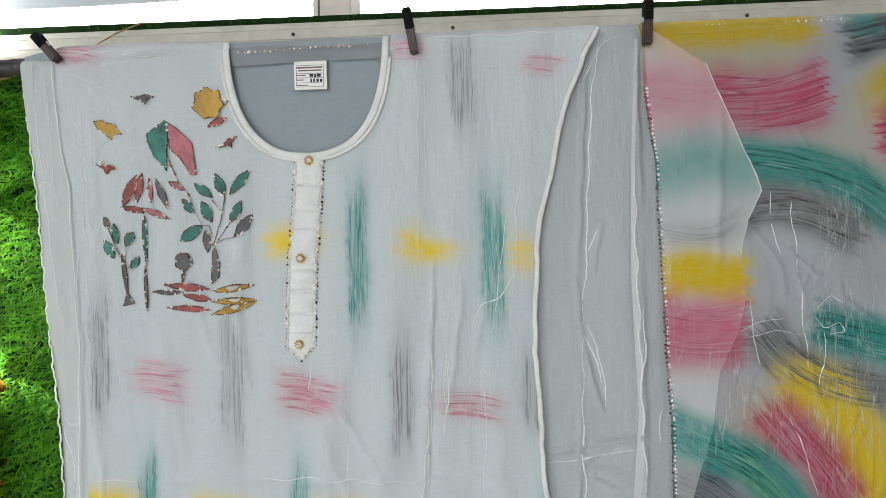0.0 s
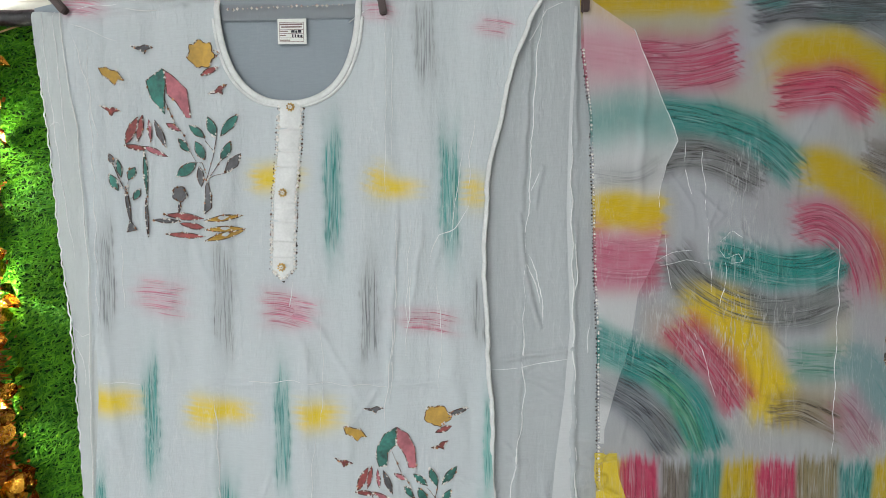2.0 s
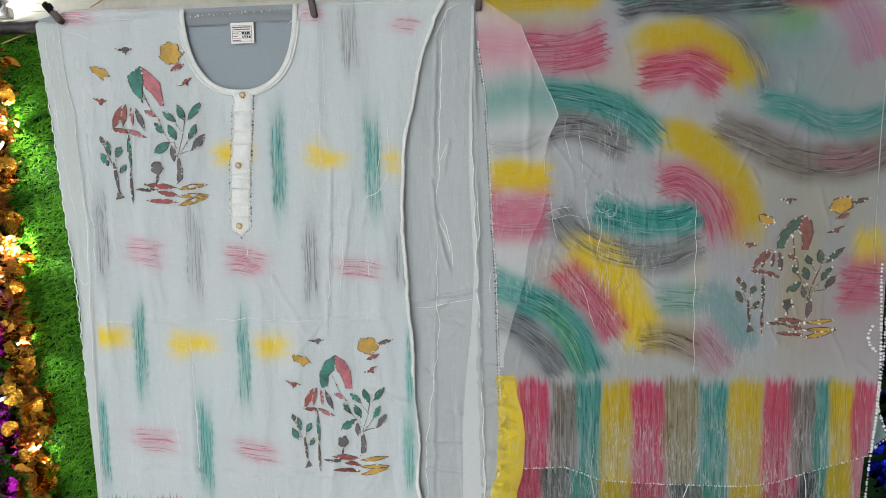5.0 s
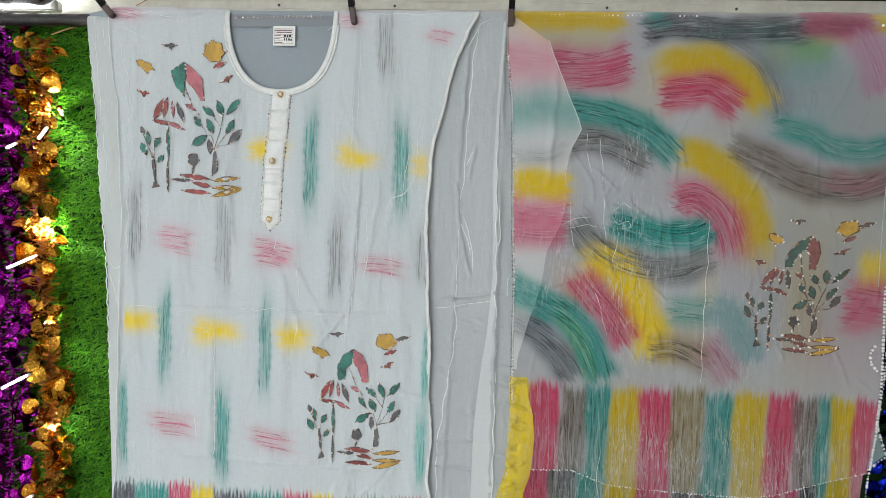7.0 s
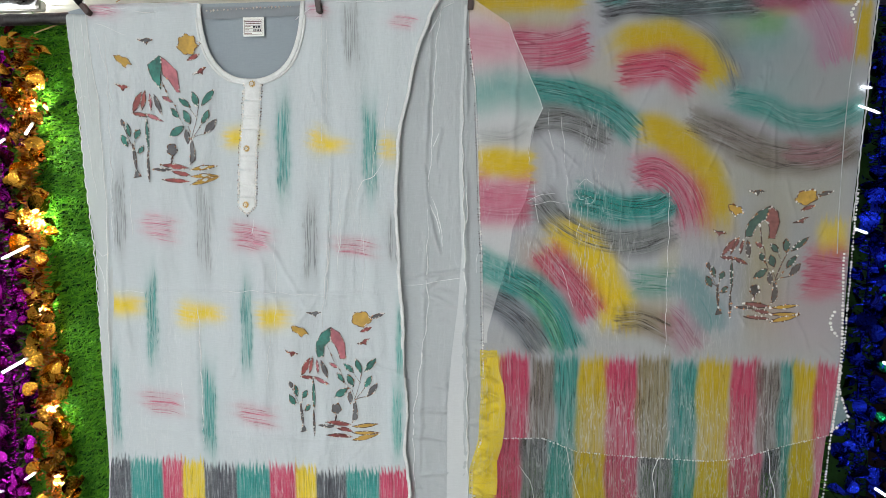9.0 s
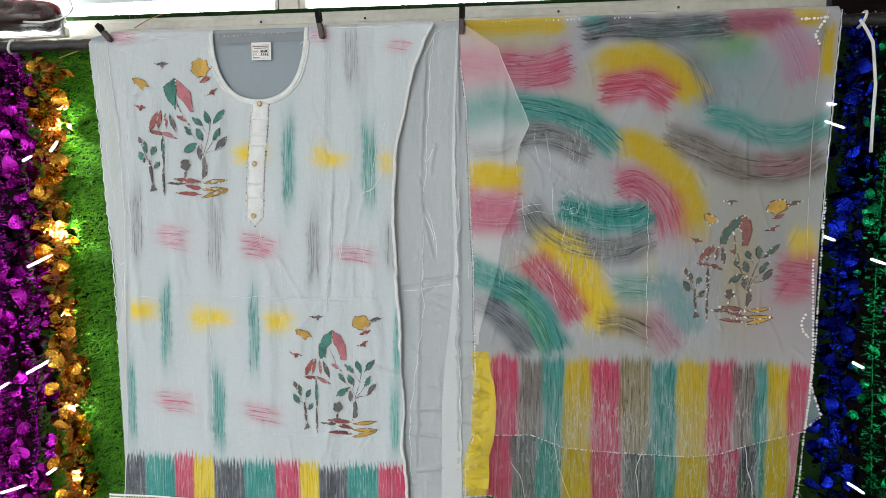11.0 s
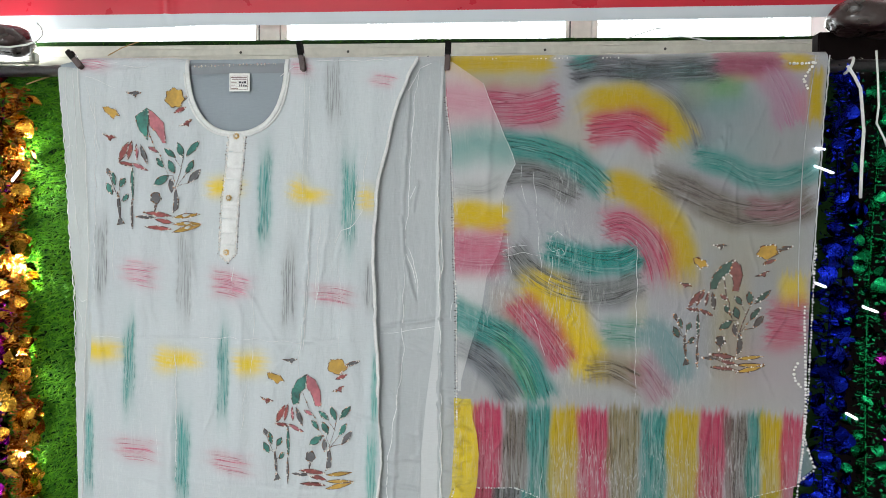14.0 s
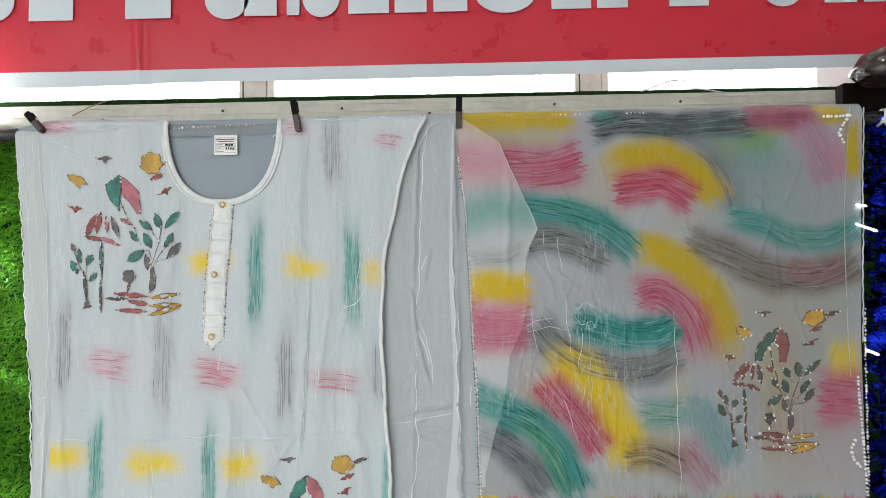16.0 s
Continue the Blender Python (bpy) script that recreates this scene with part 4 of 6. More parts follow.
def build_kurta():
    root = group_root("kurta", 0, 0, 0)
    low = [(-0.366, 0.743), (-0.175, 0.743), (-0.042, 0.717), (0.334, 0.727)]
    top = [(-0.378, 1.782), (-0.323, 1.797), (-0.096, 1.793), (0.124, 1.792), (0.391, 1.792)]
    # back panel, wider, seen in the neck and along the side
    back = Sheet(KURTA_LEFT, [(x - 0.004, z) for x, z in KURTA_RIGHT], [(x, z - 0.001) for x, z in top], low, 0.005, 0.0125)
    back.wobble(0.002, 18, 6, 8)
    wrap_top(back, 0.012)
    back.build("back_panel", BACK_SHADE_CLOTH, root, "plain back of the kurta cloth, neck shade put into its blue-grey colour")
    allowance = Sheet(KURTA_LEFT, [(x + 0.01, z) for x, z in KURTA_SEAM], [(-0.40, 1.770), (-0.33, 1.783), (-0.2, 1.785)], [(-0.5, 0.745), (-0.1, 0.745)], 0.004, 0.006)
    allowance.wobble(0.003, 40, 8, 18)
    allowance.wash(-0.34, 1.2, 0.4, 2.0, (0.55, 0.585, 0.575), 0.6)
    wrap_top(allowance, 0.02)
    allowance.build("side_allowance", KURTA_CLOTH, root, "greyer unsewn cloth beside the seam")
    front = Sheet([(x, z) for x, z in KURTA_SEAM], KURTA_RIGHT, top, low, 0.0028, 0.0)
    front.wobble(0.0042, 34, 4, 2)
    f = front
    # folds
    f.crease(0.175, 1.500, 0.155, 1.166, 0.004, 0.006).crease(-0.118, 1.185, -0.124, 0.858, 0.006, 0.004).crease(-0.296, 1.201, 0.305, 1.208, 0.005, 0.0025)
    f.crease(0.160, 1.786, 0.153, 1.500, 0.010, 0.003).crease(0.213, 1.463, 0.191, 1.306, 0.004, 0.003).crease(-0.074, 1.639, -0.095, 1.408, 0.012, 0.003)
    f.crease(0.271, 1.569, 0.223, 1.354, 0.005, 0.003).crease(-0.196, 1.434, -0.186, 1.186, 0.010, 0.003).crease(-0.279, 1.766, -0.290, 1.186, 0.010, 0.004)
    f.crease(-0.335, 0.906, 0.305, 0.899, 0.006, 0.002).crease(0.241, 1.342, 0.283, 1.012, 0.012, 0.003).crease(-0.317, 1.786, -0.107, 1.782, 0.006, 0.004)
    f.crease(0.030, 1.357, 0.029, 0.885, 0.014, 0.003).crease(-0.324, 1.762, -0.119, 1.787, 0.004, 0.004)
    r = np.random.default_rng(77)
    for _ in range(46):
        x, z = r.uniform(-0.33, 0.29), r.uniform(0.85, 1.72)
        ln, an = r.uniform(0.05, 0.22), r.normal(0, 0.35)
        f.crease(x, z, x + ln * math.sin(an), z - ln * math.cos(an), r.uniform(0.003, 0.009), r.uniform(0.0008, 0.0026))
    wrap_top(f, 0.02)
    # upright grey and teal dabs
    for x, z, w, h, c, wet in ((0.216, 1.727, 0.0357, 0.1309, GREY, 0.46), (-0.280, 1.374, 0.0309, 0.1785, GREY, 0.47), (-0.098, 1.340, 0.0333, 0.1785, GREY, 0.46), (0.130, 1.313, 0.0309, 0.1666, GREY, 0.46), (0.298, 1.317, 0.0262, 0.1071, GREY, 0.46),
                               (0.076, 1.512, 0.0286, 0.1845, TEAL, 0.63), (0.252, 1.504, 0.0309, 0.1785, TEAL, 0.63), (-0.219, 1.142, 0.0286, 0.1785, TEAL, 0.6), (-0.009, 1.135, 0.0262, 0.1785, TEAL, 0.63)):
        f.dab(x, z, w, h, c, 0.50 if c is GREY else 0.68, soft=0.3, body=0.30 if c is GREY else 0.60)
    for x, z, w, h, c, wet in ((0.311, 1.123, 0.0167, 0.1428, TEAL_PALE, 0.85), (-0.304, 0.971, 0.0190, 0.1785, TEAL, 0.62), (-0.097, 0.960, 0.0333, 0.1785, TEAL, 0.66), (0.305, 0.957, 0.0214, 0.1428, TEAL_PALE, 0.85)):
        f.dab(x, z, w, h, c, 0.74, soft=0.3, body=0.68)
    # level pink and yellow dabs
    for x, z, w, h, c, wet in ((-0.193, 1.339, 0.0857, 0.0619, PINK, 0.47), (-0.009, 1.321, 0.0690, 0.0643, ROSE, 0.46), (0.022, 1.318, 0.0714, 0.0476, PINK, 0.45), (0.225, 1.303, 0.0952, 0.0428, ROSE, 0.5), (-0.198, 0.965, 0.1012, 0.0547, ROSE, 0.5), (0.011, 0.948, 0.0952, 0.0500, ROSE, 0.46),
                               (0.151, 1.767, 0.0547, 0.0333, PINK, 0.5), (0.317, 1.742, 0.0547, 0.0309, PINK, 0.42), (-0.308, 1.780, 0.0952, 0.0357, PINK, 0.5)):
        f.dab(x, z, w * 0.9, h * 0.9, c, 0.57, upright=False, turn=-7, body=0.33)
    for xa, za, xb, zb, w in ((-0.052, 1.523, 0.032, 1.526, 0.039), (0.129, 1.521, 0.169, 1.506, 0.046), (0.144, 1.509, 0.211, 1.506, 0.028), (0.272, 1.501, 0.316, 1.497, 0.046), (-0.328, 1.176, -0.231, 1.175, 0.041), (-0.163, 1.161, -0.11, 1.155, 0.051), (-0.139, 1.157, -0.054, 1.161, 0.035), (0.014, 1.158, 0.089, 1.159, 0.046)):
        f.sweep([(xa, za), (xb, zb)], w, YELLOW, 0.86, 0.25, 0.9, ends=(0.018, 0.034))
    # border of upright bars at the hem
    bars = [(-0.333, -0.280, SLATE), (-0.280, -0.208, TEAL), (-0.208, -0.158, RED), (-0.162, -0.112, YELLOW), (-0.112, -0.039, SLATE), (-0.040, 0.034, TEAL), (0.033, 0.092, RED), (0.089, 0.134, YELLOW), (0.133, 0.198, SLATE), (0.197, 0.267, TEAL), (0.267, 0.334, RED), (0.331, 0.346, (0.75, 0.30, 0.03))]
    for xa, xb, c in bars:
        rag = 0.007 * np.sin(f.X * 900 + xa * 99) + 0.006 * np.sin(f.X * 1700 + xb * 50) + 0.004 * np.sin(f.X * 410 + xa * 31)
        rim = 0.849 + (0.841 - 0.849) * (f.X + 0.33) / 0.62
        edge = np.clip((rim + rag + 0.007 * math.sin(xa * 77) - f.Z) / 0.014, 0, 1)
        side = np.clip(np.minimum(f.X - xa + 0.003, xb + 0.003 - f.X) / 0.005, 0, 1)
        f.lay(0.72 * edge * side, c, f.Z + xa * 40, f.X * 1.2)
        f.bleed(0.92 * edge * side, [0.92 * q + 0.02 for q in c])
    f.cut(in_neck)
    f.build("front_panel", KURTA_CLOTH, root, "white cotton front panel with brushed teal, grey, pink and yellow dabs")
    # neckband
    loop = [neck_point(math.pi * k / 60) for k in range(61)]
    loop = [(NECK_X - NECK_HALF, 1.787)] + [p for p in loop[1:-1] if p[1] < 1.783] + [(NECK_X + NECK_HALF, 1.787)]
    bm = bmesh.new()
    tube(bm, [(x, f.depth(x + (0.012 if x > NECK_X else -0.012), z - 0.012 if z < 1.66 else z) - 0.0012, z) for x, z in loop], 0.0048, 8, 0.4)
    tube(bm, [(x + (0.006 if x > NECK_X else -0.006), f.depth(x + (0.012 if x > NECK_X else -0.012), z - 0.012 if z < 1.66 else z) - 0.0012, z - 0.004) for x, z in loop[2:-2]], 0.0026, 6, 0.5)
    part("neckband", bm, TRIM_WHITE, root, "white folded neck binding", smooth=True)
    # yoke strip, washed darker again than the shaded back colour
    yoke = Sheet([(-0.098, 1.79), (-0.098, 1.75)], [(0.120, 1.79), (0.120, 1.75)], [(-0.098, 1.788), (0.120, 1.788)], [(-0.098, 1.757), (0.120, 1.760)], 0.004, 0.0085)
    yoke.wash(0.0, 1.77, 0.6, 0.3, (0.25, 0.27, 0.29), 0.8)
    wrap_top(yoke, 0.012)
    yoke.build("back_yoke", BACK_SHADE_CLOTH, root, "darker turned strip inside the back neckline")
    # sequin row on the back neckline
    rng = random.Random(5)
    v, fc = beads([(NECK_X - 0.09, 0.004, 1.7725), (NECK_X, 0.004, 1.776), (NECK_X + 0.09, 0.004, 1.778)], 0.0075, 0.0022, rng)
    raw("neckline_sequins", v, fc, SILVER_BEAD, root)
    # placket with pearls and buttons
    spine = [(0.014, 1.636), (0.009, 1.564), (0.002, 1.500), (-0.001, 1.431), (-0.003, 1.384)]
    pl = bmesh.new()
    half = 0.0165
    rows = []
    for i in range(161):
        t = i / 160 * 4
        k = min(3, int(t))
        a, b = spine[k], spine[k + 1]
        x, z = a[0] + (b[0] - a[0]) * (t - k), a[1] + (b[1] - a[1]) * (t - k)
        puff = 0.0008 * math.sin(t * 9) - 0.0026 * sum(math.exp(-((t - q) / 0.028) ** 2) for q in (0.55, 1.02, 1.38, 2.2, 2.34, 2.62, 3.1, 3.6))
        rows.append([pl.verts.new((x + half * s_, f.depth(x, z - 0.012) - 0.0012 - (0.0022 if abs(s_) < 0.9 else 0) - puff * (abs(s_) < 0.9), z)) for s_ in (-1, -0.85, 0, 0.85, 1)])
    tip = spine[-1]
    rows.append([pl.verts.new((tip[0] + half * s_ * 0.05, f.depth(tip[0], tip[1] - 0.02) - 0.002, tip[1] - 0.0165)) for s_ in (-1, -0.85, 0, 0.85, 1)])
    for r0, r1 in zip(rows, rows[1:]):
        for k in range(4):
            pl.faces.new((r0[k], r1[k], r1[k + 1], r0[k + 1]))
    placket = part("placket", pl, TRIM_WHITE, root, "white buttoned placket with a pointed end", smooth=True)
    for side in (-1, 1):
        v, fc = beads([(x + side * (half + 0.001), f.depth(x, z - 0.012) - 0.0025, z) for x, z in spine] + [(tip[0], f.depth(tip[0], tip[1] - 0.02) - 0.0025, tip[1] - 0.018)], 0.0056, 0.0027, rng)
        raw("bead_edging", v, fc, GLITTER, placket)
        # dark beads, with the white row's shadow put into their colour
        v, fc = beads([(x + side * (half + 0.0035), f.depth(x, z - 0.012) - 0.0015, z) for x, z in spine] + [(tip[0], f.depth(tip[0], tip[1] - 0.02) - 0.0015, tip[1] - 0.021)], 0.0056, 0.0016, rng)
        raw("dark_edging", v, fc, GOLD_BEAD, placket)
    for bx, bz in ((0.014, 1.628), (-0.000, 1.500), (-0.004, 1.387)):
        lift = f.depth(bx, bz - 0.012) + 0.0055
        bm = bmesh.new()
        bmesh.ops.create_cone(bm, cap_ends=True, segments=16, radius1=0.0052, radius2=0.004, depth=0.003, matrix=Matrix.Translation((bx, lift - 0.011, bz)) @ Matrix.Rotation(radians(90), 4, "X"))
        for k in range(9):
            a = k * 2 * math.pi / 9
            bmesh.ops.create_icosphere(bm, subdivisions=1, radius=0.0014, matrix=Matrix.Translation((bx + 0.0056 * math.cos(a), lift - 0.0112, bz + 0.0056 * math.sin(a))))
        button = part("button", bm, GOLD, placket, "gold filigree button", smooth=True)
        bm = bmesh.new()
        for k in range(5):
            a = k * 2 * math.pi / 5
            bmesh.ops.create_icosphere(bm, subdivisions=1, radius=0.0016, matrix=Matrix.Translation((bx + 0.0022 * math.cos(a), lift - 0.0128, bz + 0.0022 * math.sin(a))))
        part("pearl_rosette", bm, PEARL, placket, "tiny pearls set in a button", smooth=True)
    # edge binding along the armhole and side
    bm = bmesh.new()
    edge = line_x(KURTA_RIGHT)
    zs = np.linspace(1.785, 0.735, 90)
    rr = random.Random(2)
    pts = [(float(edge(z)) + 0.0012 * math.sin(z * 40), -0.003 - 0.002 * math.sin(z * 11), z) for z in zs]
    tube(bm, [(x + 0.0014 * rr.uniform(-1, 1), y, z) for x, y, z in pts], 0.0036, 6, 0.22)
    part("side_binding", bm, TRIM_WHITE, root, "white selvedge of the side seam", smooth=True)
    bm = bmesh.new()
    edge = line_x(KURTA_SEAM)
    tube(bm, [(float(edge(z)) + 0.001 * math.sin(z * 60), -0.001, z) for z in zs], 0.0010, 6, 0.5)
    part("side_seam", bm, TRIM_WHITE, root, smooth=True)
    bm = bmesh.new()
    edge = line_x(KURTA_LEFT)
    tube(bm, [(float(edge(z)) + 0.0012 * math.sin(z * 170) + 0.0008 * math.sin(z * 410), 0.006, z) for z in np.linspace(1.77, 0.745, 260)], 0.0013, 5, 0.6)
    part("frayed_selvedge", bm, TRIM_WHITE, root, smooth=True)
    # lace at the hem
    lace = Sheet([(-0.366, 0.80), (-0.366, 0.60)], [(0.337, 0.80), (0.337, 0.60)], [(x, z + 0.004) for x, z in low], [(x, z - 0.042) for x, z in low], 0.00125, -0.006)
    lace.wobble(0.002, 40, 12, 33)
    down = lace.T * 0.046
    # a row of eyelets, then fans of open work over a scalloped rim
    eye = np.hypot((lace.X / 0.0062 + 0.5) % 1 - 0.5, (down - 0.0062) / 0.0062) < 0.27
    cell = (lace.X / 0.044 + 0.5) % 1 - 0.5
    ring = np.hypot(cell * 0.044, down - 0.042)
    turn = np.arctan2(down - 0.042, cell * 0.044)
    fan = (np.sin(turn * 13) > -0.1) & (np.abs(ring - 0.0175) < 0.0036)
    fan |= (np.sin(turn * 9 + 1) > 0.1) & (np.abs(ring - 0.0255) < 0.0022) & (down > 0.013)
    fan |= (np.sin(turn * 7) > 0.2) & (np.abs(ring - 0.0085) < 0.0026)
    mesh_hole = (np.hypot((lace.X / 0.0052) % 1 - 0.5, (down / 0.0052) % 1 - 0.5) < 0.28) & (ring > 0.0285) & (down > 0.013)
    rim = down > 0.0425 + 0.0028 * np.cos(lace.X / 0.011 * 2 * math.pi)
    lace.keep &= ~(eye | fan | mesh_hole | rim)
    hem_lace = lace.build("hem_lace", LACE_WHITE, root)
    tagged(hem_lace, "white scalloped crochet lace hem")
    for pts in (((0.172, 1.472), (0.169, 1.325), (0.160, 1.184)), ((0.193, 1.380), (0.190, 1.317), (0.183, 1.251)), ((0.290, 1.605), (0.283, 1.554), (0.281, 1.505)), ((0.283, 1.479), (0.257, 1.444), (0.237, 1.435), (0.221, 1.399)),
                ((0.011, 1.364), (0.006, 1.326)), ((-0.118, 1.185), (-0.114, 1.136), (-0.113, 1.023), (-0.113, 0.884)), ((0.166, 1.317), (0.161, 1.243), (0.153, 1.184), (0.149, 1.135))):
        fold_ridge(pts, f, root, 0.0009)
    for pts in (((0.159, 1.774), (0.158, 1.644), (0.155, 1.500)), ((0.169, 1.750), (0.165, 1.548)), ((0.273, 1.563), (0.263, 1.498), (0.253, 1.426)), ((0.195, 1.463), (0.188, 1.379), (0.186, 1.294)), ((-0.293, 1.730), (-0.293, 1.510), (-0.298, 1.287)), ((0.054, 1.314), (0.057, 1.209), (0.051, 1.135)),
                ((-0.140, 1.204), (0.013, 1.210), (0.164, 1.203)), ((-0.254, 1.423), (-0.254, 1.324)), ((0.184, 1.024), (0.176, 0.900)), ((0.042, 1.123), (0.033, 1.011)), ((-0.160, 1.022), (-0.150, 0.934)), ((0.230, 1.378), (0.240, 1.281), (0.232, 1.184)), ((-0.296, 1.205), (-0.192, 1.201))):
        fold_ridge(pts, f, root, 0.0006)
    for pts in (((-0.311, 1.765), (-0.260, 1.773), (-0.183, 1.772)), ((-0.314, 1.755), (-0.248, 1.729)), ((-0.304, 1.777), (-0.208, 1.786), (-0.106, 1.786)), ((-0.316, 1.746), (-0.296, 1.670), (-0.283, 1.584)), ((0.135, 1.773), (0.104, 1.752)), ((0.172, 1.783), (0.251, 1.782), (0.359, 1.783)), ((0.419, 1.774), (0.397, 1.765), (0.370, 1.720))):
        fold_ridge(pts, f, root, 0.0006)
    for pts in (((-0.363, 1.771), (-0.358, 1.665), (-0.345, 1.536), (-0.331, 1.398)), ((-0.347, 1.778), (-0.340, 1.672), (-0.333, 1.566)), ((-0.344, 1.295), (-0.326, 1.276), (-0.310, 1.282)), ((-0.343, 1.283), (-0.328, 1.245), (-0.322, 1.199)), ((-0.361, 1.604), (-0.349, 1.612), (-0.343, 1.604))):
        fold_ridge(pts, allowance, root, 0.0007)
    motif(root, -0.172, 1.560, f, random.Random(11), 1.08)
    motif(root, 0.167, 1.024, f, random.Random(12), 0.98, arched=True)
    tagged(root, "white kurta with brushed dabs and appliqued garden pictures, hung by pegs", "kurta")


build_kurta()


def build_tag():
    x, z = 0.018, 1.740
    root = group_root("price_tag", x, 0.0, z)
    part("paper", box(bmesh.new(), -0.0215, 0.0215, 0.0045, 0.0052, -0.0185, 0.0185), PAPER, root)
    bm = bmesh.new()
    for x0, x1, z0, z1 in ((-0.018, 0.016, 0.0092, 0.0112), (-0.016, 0.015, 0.0055, 0.0072), (-0.018, -0.006, -0.0005, 0.0008), (-0.018, -0.009, -0.0065, -0.0052), (-0.018, -0.003, -0.0135, -0.0122)):
        box(bm, x0, x1, 0.0040, 0.0044, z0, z1)
    for z0 in (0.0022, -0.0035, -0.0098):
        box(bm, -0.0185, 0.0175, 0.0040, 0.0044, z0, z0 + 0.0005)
    for a, b, c, d in ((-0.0188, -0.0183, -0.015, 0.013), (0.0172, 0.0177, -0.015, 0.013), (-0.0185, 0.0175, 0.0128, 0.0133), (-0.0185, 0.0175, -0.0152, -0.0147)):
        box(bm, a, b, 0.0040, 0.0044, c, d)
    part("printed_bars", bm, PRINT_INK, root)
    bm = bmesh.new()
    for x0, x1, z0, z1 in ((-0.001, 0.004, -0.0020, 0.0015), (0.005, 0.008, -0.0025, 0.001), (0.009, 0.014, -0.0022, 0.0018), (0.000, 0.002, -0.0088, -0.0045), (0.004, 0.006, -0.0088, -0.0045), (0.008, 0.011, -0.0088, -0.005), (0.0125, 0.0155, -0.009, -0.0055)):
        box(bm, x0, x1, 0.0038, 0.0043, z0, z1)
    part("pen_marks", bm, PEN_INK, root)
    tagged(root, "white square paper price tag with printed lines", "price tag")


build_tag()


# ---- trouser cloth between kurta and scarf ----
def build_trousers():
    root = group_root("trouser_cloth", 0, 0, 0)
    left = [(x - 0.03, z) for x, z in KURTA_RIGHT]
    right = [(0.466, 1.793), (0.479, 1.704), (0.489, 1.552), (0.493, 1.374), (0.500, 1.183), (0.497, 1.014), (0.475, 0.790), (0.472, 0.737)]
    low = [(0.2, 0.74), (0.334, 0.716), (0.447, 0.729), (0.504, 0.739)]
    s = Sheet(left, right, [(0.324, 1.789), (0.391, 1.794), (0.472, 1.795)], low, 0.0028, 0.0105)
    s.wobble(0.0018, 26, 7, 14)
    s.crease(0.376, 1.766, 0.361, 1.460, 0.0035, 0.006).crease(0.358, 1.472, 0.368, 1.376, 0.003, 0.006).crease(0.364, 1.388, 0.391, 1.286, 0.003, 0.006)
    s.crease(0.310, 1.237, 0.464, 1.262, 0.0035, 0.005).crease(0.393, 1.542, 0.382, 1.471, 0.003, 0.004).crease(0.439, 1.775, 0.443, 1.541, 0.004, 0.005)
    s.crease(0.442, 1.553, 0.443, 0.767, 0.005, 0.006).crease(0.364, 1.376, 0.347, 0.790, 0.004, 0.004).crease(0.321, 0.963, 0.429, 0.970, 0.005, 0.004)
    s.crease(0.315, 0.914, 0.440, 0.903, 0.004, 0.004).crease(0.334, 1.111, 0.358, 1.086, 0.003, 0.003).crease(0.341, 0.827, 0.439, 0.841, 0.004, 0.004).crease(0.400, 1.074, 0.408, 0.816, 0.006, 0.003)
    r = np.random.default_rng(91)
    for _ in range(40):
        x, z = r.uniform(0.33, 0.46), r.uniform(0.76, 1.22)
        ln, an = r.uniform(0.02, 0.09), r.normal(1.5, 0.35) if r.random() < 0.7 else r.normal(0, 0.4)
        s.crease(x, z, x + ln * math.sin(an), z - ln * math.cos(an), r.uniform(0.003, 0.006), r.uniform(0.0012, 0.003))
    wrap_top(s, 0.012)
    main = s
    s.build("main_fold", TROUSER_CLOTH, root, "plain pale grey trouser cloth with fold creases")
    # the lighter turned edge beside the scarf
    inner = [(0.438, 1.776), (0.431, 1.604), (0.428, 1.475), (0.435, 1.293), (0.427, 1.183), (0.415, 1.084), (0.407, 0.983), (0.406, 0.766), (0.403, 0.730)]
    outer = [(0.443, 1.776), (0.436, 1.604), (0.435, 1.505), (0.439, 1.365), (0.441, 1.253), (0.444, 1.184), (0.451, 0.734)]
    s = Sheet(inner, outer, [(0.40, 1.782), (0.46, 1.782)], [(0.38, 0.745), (0.50, 0.745)], 0.003, 0.005)
    s.wobble(0.002, 20, 9, 15)
    wrap_top(s, 0.012)
    s.build("turned_edge", TURN_CLOTH, root, "whiter turned edge of the trouser cloth")
    for k, pts in enumerate((((0.395, 1.776), (0.384, 1.714), (0.378, 1.606), (0.374, 1.526), (0.374, 1.486), (0.368, 1.438), (0.367, 1.406)), ((0.367, 1.389), (0.364, 1.224), (0.368, 1.184), (0.336, 0.947), (0.339, 0.743)),
                             ((0.372, 1.406), (0.385, 1.374), (0.392, 1.345), (0.396, 1.293)), ((0.369, 1.390), (0.385, 1.362), (0.389, 1.329)), ((0.388, 1.534), (0.377, 1.502)),
                             ((0.315, 1.224), (0.363, 1.229), (0.398, 1.237), (0.442, 1.242)), ((0.443, 1.425), (0.446, 1.365), (0.439, 1.329)), ((0.467, 1.297), (0.463, 1.252)))):
        fold_ridge(pts, main, root, 0.0011 if k != 5 else 0.0008)
    fold_ridge(sorted(outer, key=lambda p: -p[1])[1:], s, root, 0.0013)
    tagged(root, "plain pale grey folded trouser cloth hanging beside the kurta", "trouser cloth")


build_trousers()


